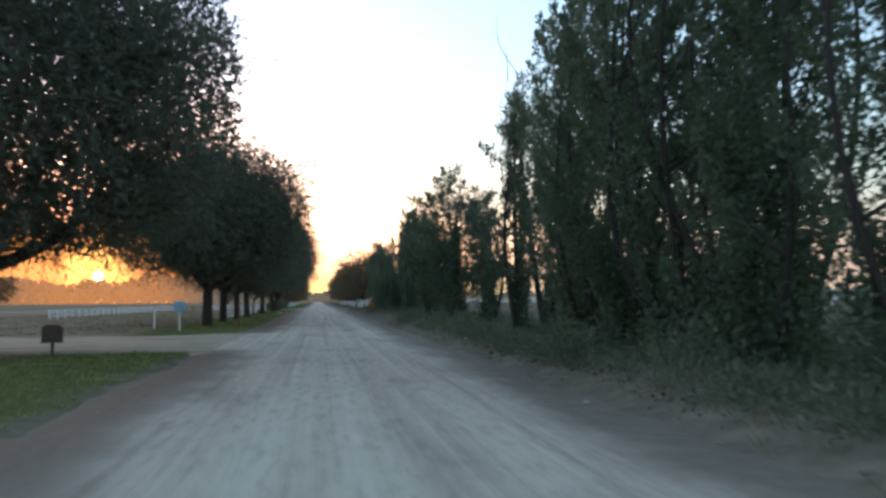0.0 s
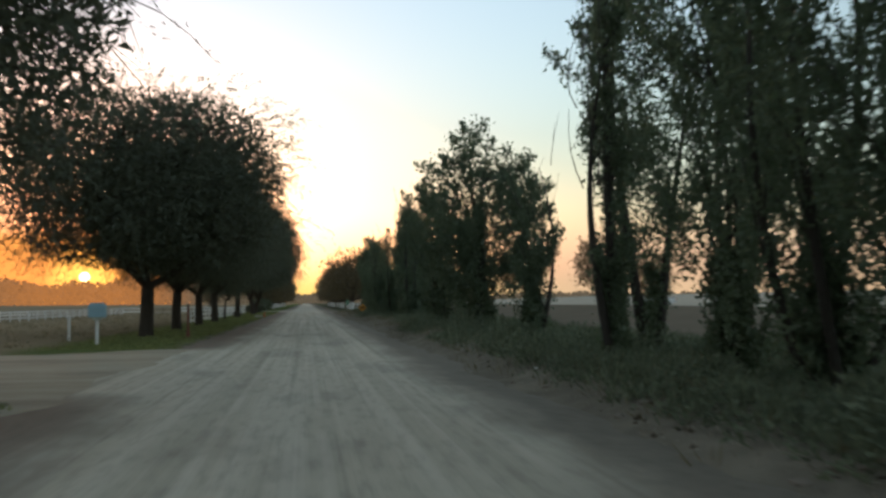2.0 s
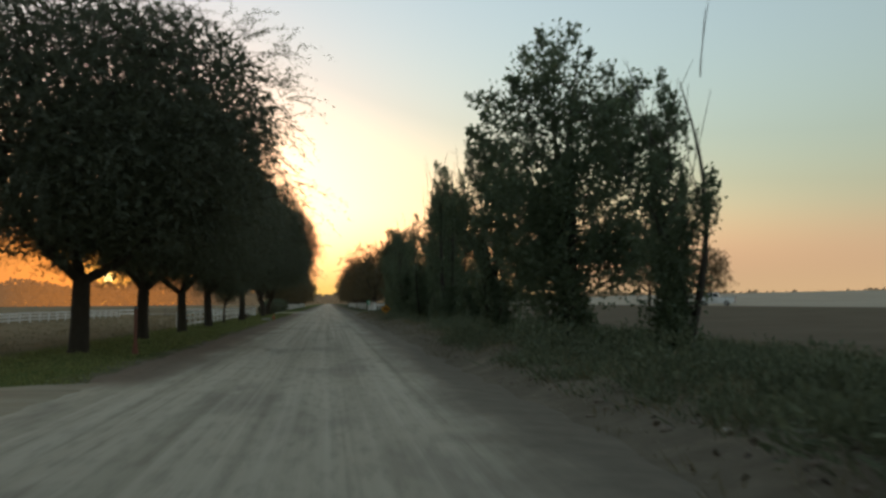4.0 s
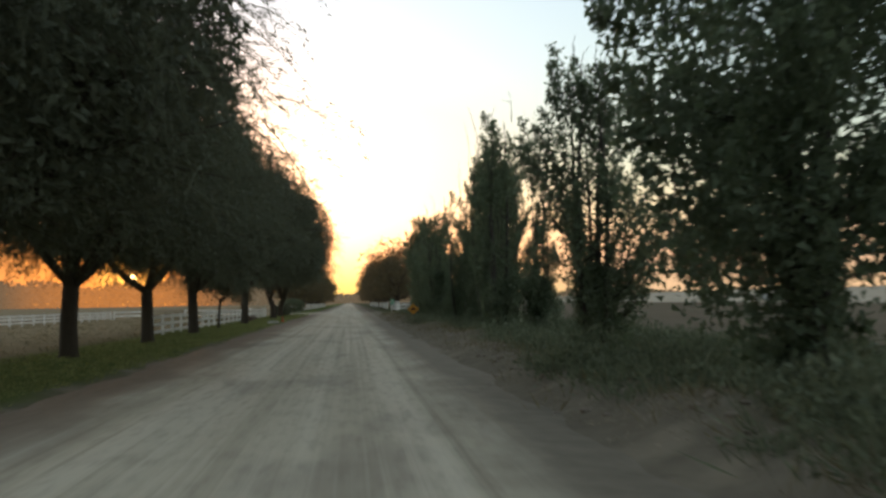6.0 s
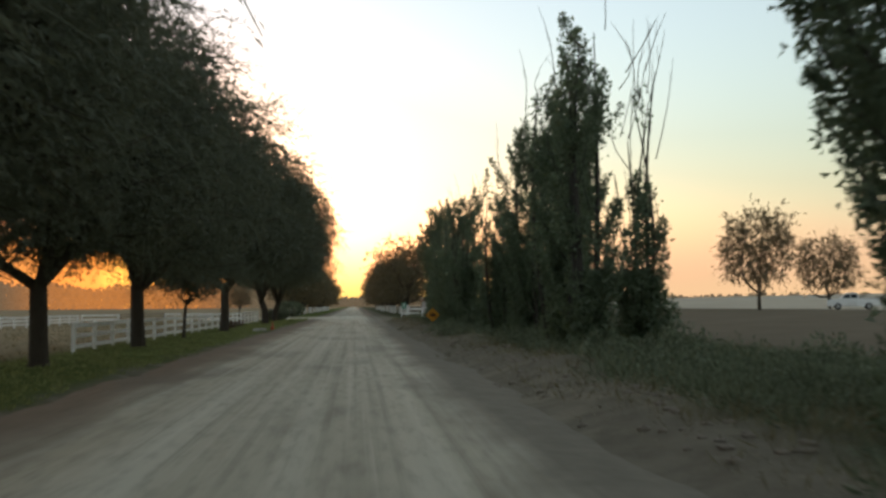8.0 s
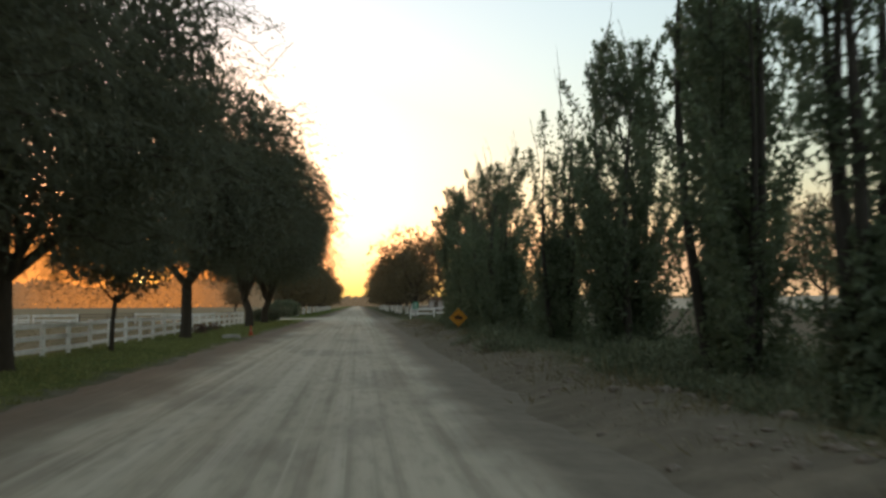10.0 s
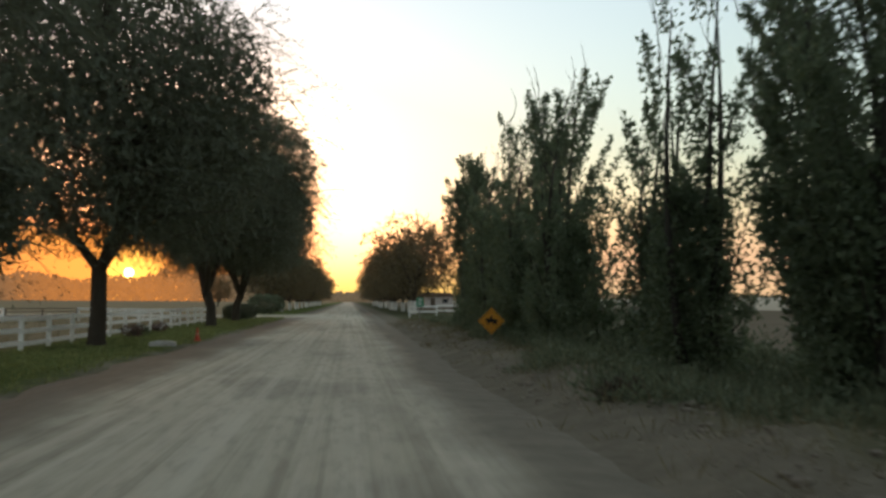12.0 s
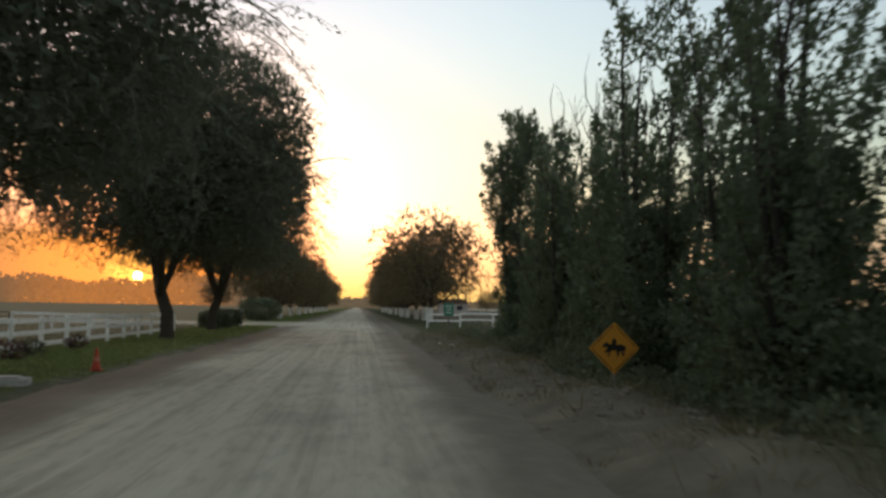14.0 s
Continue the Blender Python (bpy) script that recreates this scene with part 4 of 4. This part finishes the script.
# shed far behind the fence
WALL_PALE = worn_paint("pale_render", (0.5, 0.44, 0.4), (0.35, 0.3, 0.27), 0.9)
ROOF_BROWN = worn_paint("brown_sheet_roof", (0.13, 0.085, 0.07), (0.2, 0.11, 0.08), 0.7)
shed = empty("shed", on_ground(19.5, 258.0), "low pale shed with a brown pitched roof, far off", "shed")
wall = part("wall", box_bm(5.6, 4.0, 2.2, (0, 0, 1.1), 0.02), WALL_PALE, shed)
part("roof", prism([(-3.1, 2.2), (3.1, 2.2), (2.3, 3.1), (-2.3, 3.1)], 4.6, bevel=0.03), ROOF_BROWN, shed, "brown roof")
part("door", box_bm(0.95, 0.05, 1.95, (-1.4, -2.02, 0.98), 0.01), BROWN_BOX, wall)
part("window", box_bm(1.1, 0.05, 0.8, (1.2, -2.02, 1.35), 0.01), material("dark_pane", (0.03, 0.035, 0.04), 0.1), wall)

# parked car on the far field track
CAR_WHITE = worn_paint("white_car_paint", (0.78, 0.78, 0.77), (0.6, 0.58, 0.55), 0.3, 1.0)
CAR_GLASS = material("car_glass", (0.04, 0.05, 0.055), 0.08)
RUBBER = material("tyre_rubber", (0.025, 0.025, 0.025), 0.9)
ALLOY = material("wheel_alloy", (0.4, 0.4, 0.4), 0.35, 0.8)
LAMP_RED = material("tail_lamp_red", (0.35, 0.02, 0.02), 0.3)
LAMP_CLEAR = material("head_lamp_clear", (0.7, 0.7, 0.68), 0.15)
car = empty("car", pose(48.6, 129.0, float(ground_z(48.6, 129.0)), 0, 0, 151), "white pickup truck parked on the far field track", "pickup truck")
hull = part("body", prism([(-2.35, 0.42), (-2.0, 0.3), (2.0, 0.3), (2.3, 0.42), (2.3, 0.82), (2.05, 0.98), (1.2, 1.04), (-0.35, 1.06), (-2.38, 1.02)], 1.74, bevel=0.05), CAR_WHITE, car)
cabin = part("cabin", prism([(-0.5, 1.02), (1.25, 1.0), (0.72, 1.52), (0.55, 1.6), (-0.3, 1.62), (-0.45, 1.55)], 1.5, bevel=0.06), CAR_WHITE, car)
part("bed", box_bm(1.7, 1.4, 0.04, (-1.45, 0, 1.055), 0.01), RUBBER, car, "dark load bed")
part("bumper", box_bm(0.14, 1.7, 0.16, (-2.4, 0, 0.46), 0.03), ALLOY, hull, "grey rear bumper")
for sy in (-1, 1):
    part("side_window", prism([(-0.38, 1.1), (0.2, 1.1), (0.2, 1.5), (-0.34, 1.5)], 0.012, (0, sy * 0.752, 0)), CAR_GLASS, cabin, "dark side window")
    part("side_window", prism([(0.27, 1.1), (1.0, 1.1), (0.64, 1.46), (0.27, 1.5)], 0.012, (0, sy * 0.752, 0)), CAR_GLASS, cabin, "dark side window")
    part("mirror", box_bm(0.12, 0.18, 0.16, (0.95, sy * 0.92, 1.14), 0.03), CAR_WHITE, hull)
    part("headlight", box_bm(0.12, 0.32, 0.16, (2.24, sy * 0.62, 0.78), 0.03), LAMP_CLEAR, hull, "clear headlight")
    part("tail_light", box_bm(0.08, 0.16, 0.34, (-2.36, sy * 0.74, 0.82), 0.03), LAMP_RED, hull, "red tail light")
for wx in (-1.35, 1.35):
    for sy in (-1, 1):
        w = cyl_bm(0.32, 0.32, 0.21, n=22)
        turn_w = Matrix.Translation((wx, sy * 0.8 - 0.105, 0.32)) @ Matrix.Rotation(-math.pi / 2, 4, "X")
        bmesh.ops.transform(w, matrix=turn_w, verts=w.verts[:])
        wheel = part("wheel", w, RUBBER, car, "black tyre")
        rim = cyl_bm(0.2, 0.17, 0.02, n=16)
        bmesh.ops.transform(rim, matrix=Matrix.Translation((wx, sy * 0.8 + sy * 0.105, 0.32)) @ Matrix.Rotation(-sy * math.pi / 2, 4, "X"), verts=rim.verts[:])
        part("rim", rim, ALLOY, wheel, "grey alloy rim")

# scraps of litter on the verge
PAPER = worn_paint("pale_litter", (0.7, 0.68, 0.64), (0.5, 0.46, 0.4))
for k, (x, y, r) in enumerate(((3.0, 12.5, 0.045), (4.3, 33.5, 0.06), (4.1, 29.5, 0.05), (4.4, 118.0, 0.12), (4.2, 121.0, 0.08))):
    bm = bmesh.new()
    bmesh.ops.create_icosphere(bm, subdivisions=2, radius=r)
    for v in bm.verts:
        v.co *= 0.75 + 0.5 * abs(noise.noise(v.co * 14 + Vector((k, 0, 0))))
        v.co.z = v.co.z * 0.5 + r * 0.4
    me = bpy.data.meshes.new("litter")
    bm.to_mesh(me)
    bm.free()
    me.materials.append(PAPER)
    lt = new("litter", me)
    lt.matrix_world = on_ground(x, y, 40 * k)
    tagged(lt, "crumpled scrap of pale litter on the verge", "litter", "litter on the verge")

# ---- trees in the left-hand pasture ----
for x, y, sc, turn in ((-66.0, 190.0, 0.8, 60), (-82.0, 214.0, 0.9, 200), (-27.0, 262.0, 0.7, 250), (-100.0, 226.0, 1.0, 310)):
    plant_tree(FAR[0], x, y, turn, "hazy tree standing far out in the pasture", "pasture trees", sc)
plant_tree(FAR[1], 31.0, 290.0, 0, "small round tree beyond the white rail fence", "field trees", 0.55)

# ---- grass, weeds and clods ----


def scatter(n, x0, x1, y0, y1, rng, keep=None):
    x, y = rng.uniform(x0, x1, n), rng.uniform(y0, y1, n)
    if keep is not None:
        k = keep(x, y, rng.uniform(0, 1, n))
        x, y = x[k], y[k]
    return np.stack([x, y, ground_z(x, y)], 1)


def tufts(roots, blades, height, width, lean_out, rng, radius=0.1):
    """Blades that rise from each root; height may vary from root to root."""
    n = len(roots)
    hs = np.repeat(height * rng.uniform(0.5, 1.4, n), blades)[:, None]
    r = rng.normal(size=(n * blades, 3)) * [radius, radius, 0]
    p = np.repeat(roots, blades, 0) + r - [0, 0, 0.02]
    d = r / radius * lean_out * rng.uniform(0.3, 1, (n * blades, 1)) + rng.normal(size=(n * blades, 3)) * 0.2 + [0, 0, 1]
    d /= np.linalg.norm(d, axis=1)[:, None]
    v, f = leaves(p, d, 1.0, 0.0, rng)
    v, f = v.reshape(-1, 4, 3), f
    side = np.cross(d, rng.normal(size=d.shape))
    side /= np.linalg.norm(side, axis=1)[:, None]
    h = hs * rng.uniform(0.6, 1.2, (len(p), 1))
    v[:, 0], v[:, 2] = p, p + d * h
    v[:, 1], v[:, 3] = p + d * h * 0.4 + side * width, p + d * h * 0.4 - side * width
    return v.reshape(-1, 3), f


def bushy(roots, per, radius, leaf, rng, squash=0.8):
    """Rounded weed plants: leaves filling a low dome over each root."""
    n = len(roots)
    rad = radius * rng.uniform(0.45, 1.4, n)
    g = rng.normal(size=(n * per, 3))
    g /= np.linalg.norm(g, axis=1)[:, None]
    g[:, 2] = np.abs(g[:, 2])
    p = np.repeat(roots, per, 0) + g * np.repeat(rad, per)[:, None] * rng.uniform(0.2, 1, (n * per, 1)) ** 0.6 * [1, 1, squash]
    return leaflets(p, g + rng.normal(size=g.shape) * 0.6 + [0, 0, 0.5], leaf[0], leaf[1], rng)


rng = np.random.default_rng(40)


def off_lane(x, y, u):
    return ~((y > 26.8) & (y < 42.4)) & ~((y > 150) & (y < 168)) & (x + 0.3 * wave(x, y * 0.7) < -4.75)


grass = new("grass", mesh_of("grass", *tufts(scatter(15000, -9.2, -4.6, 0, 150, rng, off_lane), 5, 0.1, 0.012, 0.7, rng, 0.06), LEAF_GRASS))
tagged(grass, "short green mown grass on the verge under the trees", "grass", kind="stuff")
pasture = new("pasture_grass", mesh_of("pasture_grass", *tufts(scatter(6000, -34, -8.8, 3, 150, rng, lambda x, y, u: off_lane(x, y, u) & (u < 0.9)), 6, 0.16, 0.02, 0.8, rng, 0.14), LEAF_PASTURE))
tagged(pasture, "pale dry pasture grass behind the fence", "grass", kind="stuff")


def weedy_spot(x, y, u):
    v = sm(x + 0.9 * wave(x * 0.3, y * 0.4) - 1.1 * sm(y, 54, 70) + 1.2 * sm(y, 82, 85) * (1 - sm(y, 90, 94)) + 0.8 * (1 - sm(y, 32, 46)), 3.8, 5.3) * (0.6 + 0.6 * wave(x * 0.7 + 5, y * 0.5))
    return (u < v) & (v > 0.26) & (x > 3.7)


weeds = new("weeds", mesh_of("weeds", *bushy(scatter(8000, 3.9, 11.5, 2, 132, rng, weedy_spot), 34, 0.42, (0.12, 0.045), rng), LEAF_WEED))
tagged(weeds, "dark green weeds growing on the dirt bank", "weeds", kind="stuff")
tall = new("tall_grass", mesh_of("tall_grass", *tufts(scatter(6200, 4.0, 10.5, 2, 132, rng, weedy_spot), 13, 0.42, 0.011, 0.8, rng, 0.15), LEAF_WEED))
tagged(tall, "tall soft grey-green grass among the weeds", "tall grass", kind="stuff")
straws = new("dry_weeds", mesh_of("dry_weeds", *tufts(scatter(5200, 3.3, 12, 2, 132, rng, lambda x, y, u: u < 0.1 + 0.8 * sm(x, 3.6, 4.8)), 9, 0.3, 0.008, 0.9, rng, 0.12), LEAF_DRY))
tagged(straws, "dry straw-coloured stalks among the weeds", "dry weeds", kind="stuff")


def clod_mesh(name, roots, size, rng, mat):
    vs, fs, k = [], [], 0
    bm = bmesh.new()
    bmesh.ops.create_icosphere(bm, subdivisions=1, radius=1)
    bv = np.array([v.co[:] for v in bm.verts])
    bf = np.array([[v.index for v in f.verts] for f in bm.faces])
    bm.free()
    for r in roots:
        s = size * rng.uniform(0.35, 1.5) * np.array([1, rng.uniform(0.7, 1.4), rng.uniform(0.45, 0.7)])
        vs.append(r + bv * s * rng.uniform(0.8, 1.2, (len(bv), 1)))
        fs.append(bf + k)
        k += len(bv)
    return mesh_of(name, np.concatenate(vs), np.concatenate(fs), mat)


SOIL = bark_material("dry_clod", (0.15, 0.127, 0.1), (0.29, 0.25, 0.2))
bushes = new("bush_weeds", mesh_of("bush_weeds", *bushy(scatter(520, 4.3, 10.0, 2, 132, rng, lambda x, y, u: (x > 4.3 + 1.5 * sm(y, 52, 64)) & (u < 0.15 + 0.9 * np.clip(wave(x * 0.5 + 2, y * 0.35), 0, 1))), 420, 0.72, (0.13, 0.06), rng, 0.95), LEAF_WEED))
tagged(bushes, "rounded dark green weed bushes below the poplars", "weed bushes", kind="stuff")
litter_straw = new("straw_litter", mesh_of("straw_litter", *tufts(scatter(22000, 3.2, 7.0, 1, 132, rng, lambda x, y, u: u < sm(x + 0.5 * wave(x, y * 0.8), 3.3, 4.6) * (0.35 + 0.8 * wave(x * 0.9 + 1, y * 0.6))), 7, 0.1, 0.006, 1.8, rng, 0.14), LEAF_STRAW))
tagged(litter_straw, "flattened pale dry grass lying on the dirt bank", "dry grass", kind="stuff")


def darkening_leaves(n, x0, x1, y0, y1):
    """Dark leaves added flat on the bank, to darken it under the poplars."""
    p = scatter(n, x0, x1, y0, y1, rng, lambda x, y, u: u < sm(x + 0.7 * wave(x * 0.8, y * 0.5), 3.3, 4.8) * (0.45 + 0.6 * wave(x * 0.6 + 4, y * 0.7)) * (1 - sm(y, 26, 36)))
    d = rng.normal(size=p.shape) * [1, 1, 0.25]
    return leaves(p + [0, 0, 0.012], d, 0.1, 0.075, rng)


# added flat leaves stand in for the darker ground below the tall poplars
fallen = new("darkening_leaves", mesh_of("darkening_leaves", *darkening_leaves(26000, 3.3, 9.0, 1, 36), LEAF_DEAD_DARKENING))
tagged(fallen, "dark leaves added to darken the bank under the tall poplars", "fallen leaves", kind="stuff")
clods = new("clods", clod_mesh("clods", scatter(4600, 2.8, 6.0, 1, 130, rng, lambda x, y, u: u < (0.1 + 0.8 * sm(x, 3.2, 4.2)) * (0.4 + 0.8 * wave(x * 1.7, y * 0.9))), 0.07, rng, SOIL))
tagged(clods, "dry brown clods and stones on the dirt bank", "clods", kind="stuff")

# the lone dark weed on the bare bank
root = np.array([[0.0, 0.0, 0.0]])
lone_weed = empty("weed_bush", on_ground(4.55, 85.7), "small dark dried weed bush on the bare dirt bank", "bush")
child("stems", mesh_of("weed_bush_stems", *tufts(root, 40, 0.4, 0.006, 0.9, rng, 0.12), LEAF_DEAD_DARKENING), lone_weed, "thin dry stems")
child("leaves", mesh_of("weed_bush_leaves", *bushy(root, 420, 0.4, (0.09, 0.04), rng, 0.85), LEAF_DEAD_DARKENING), lone_weed)
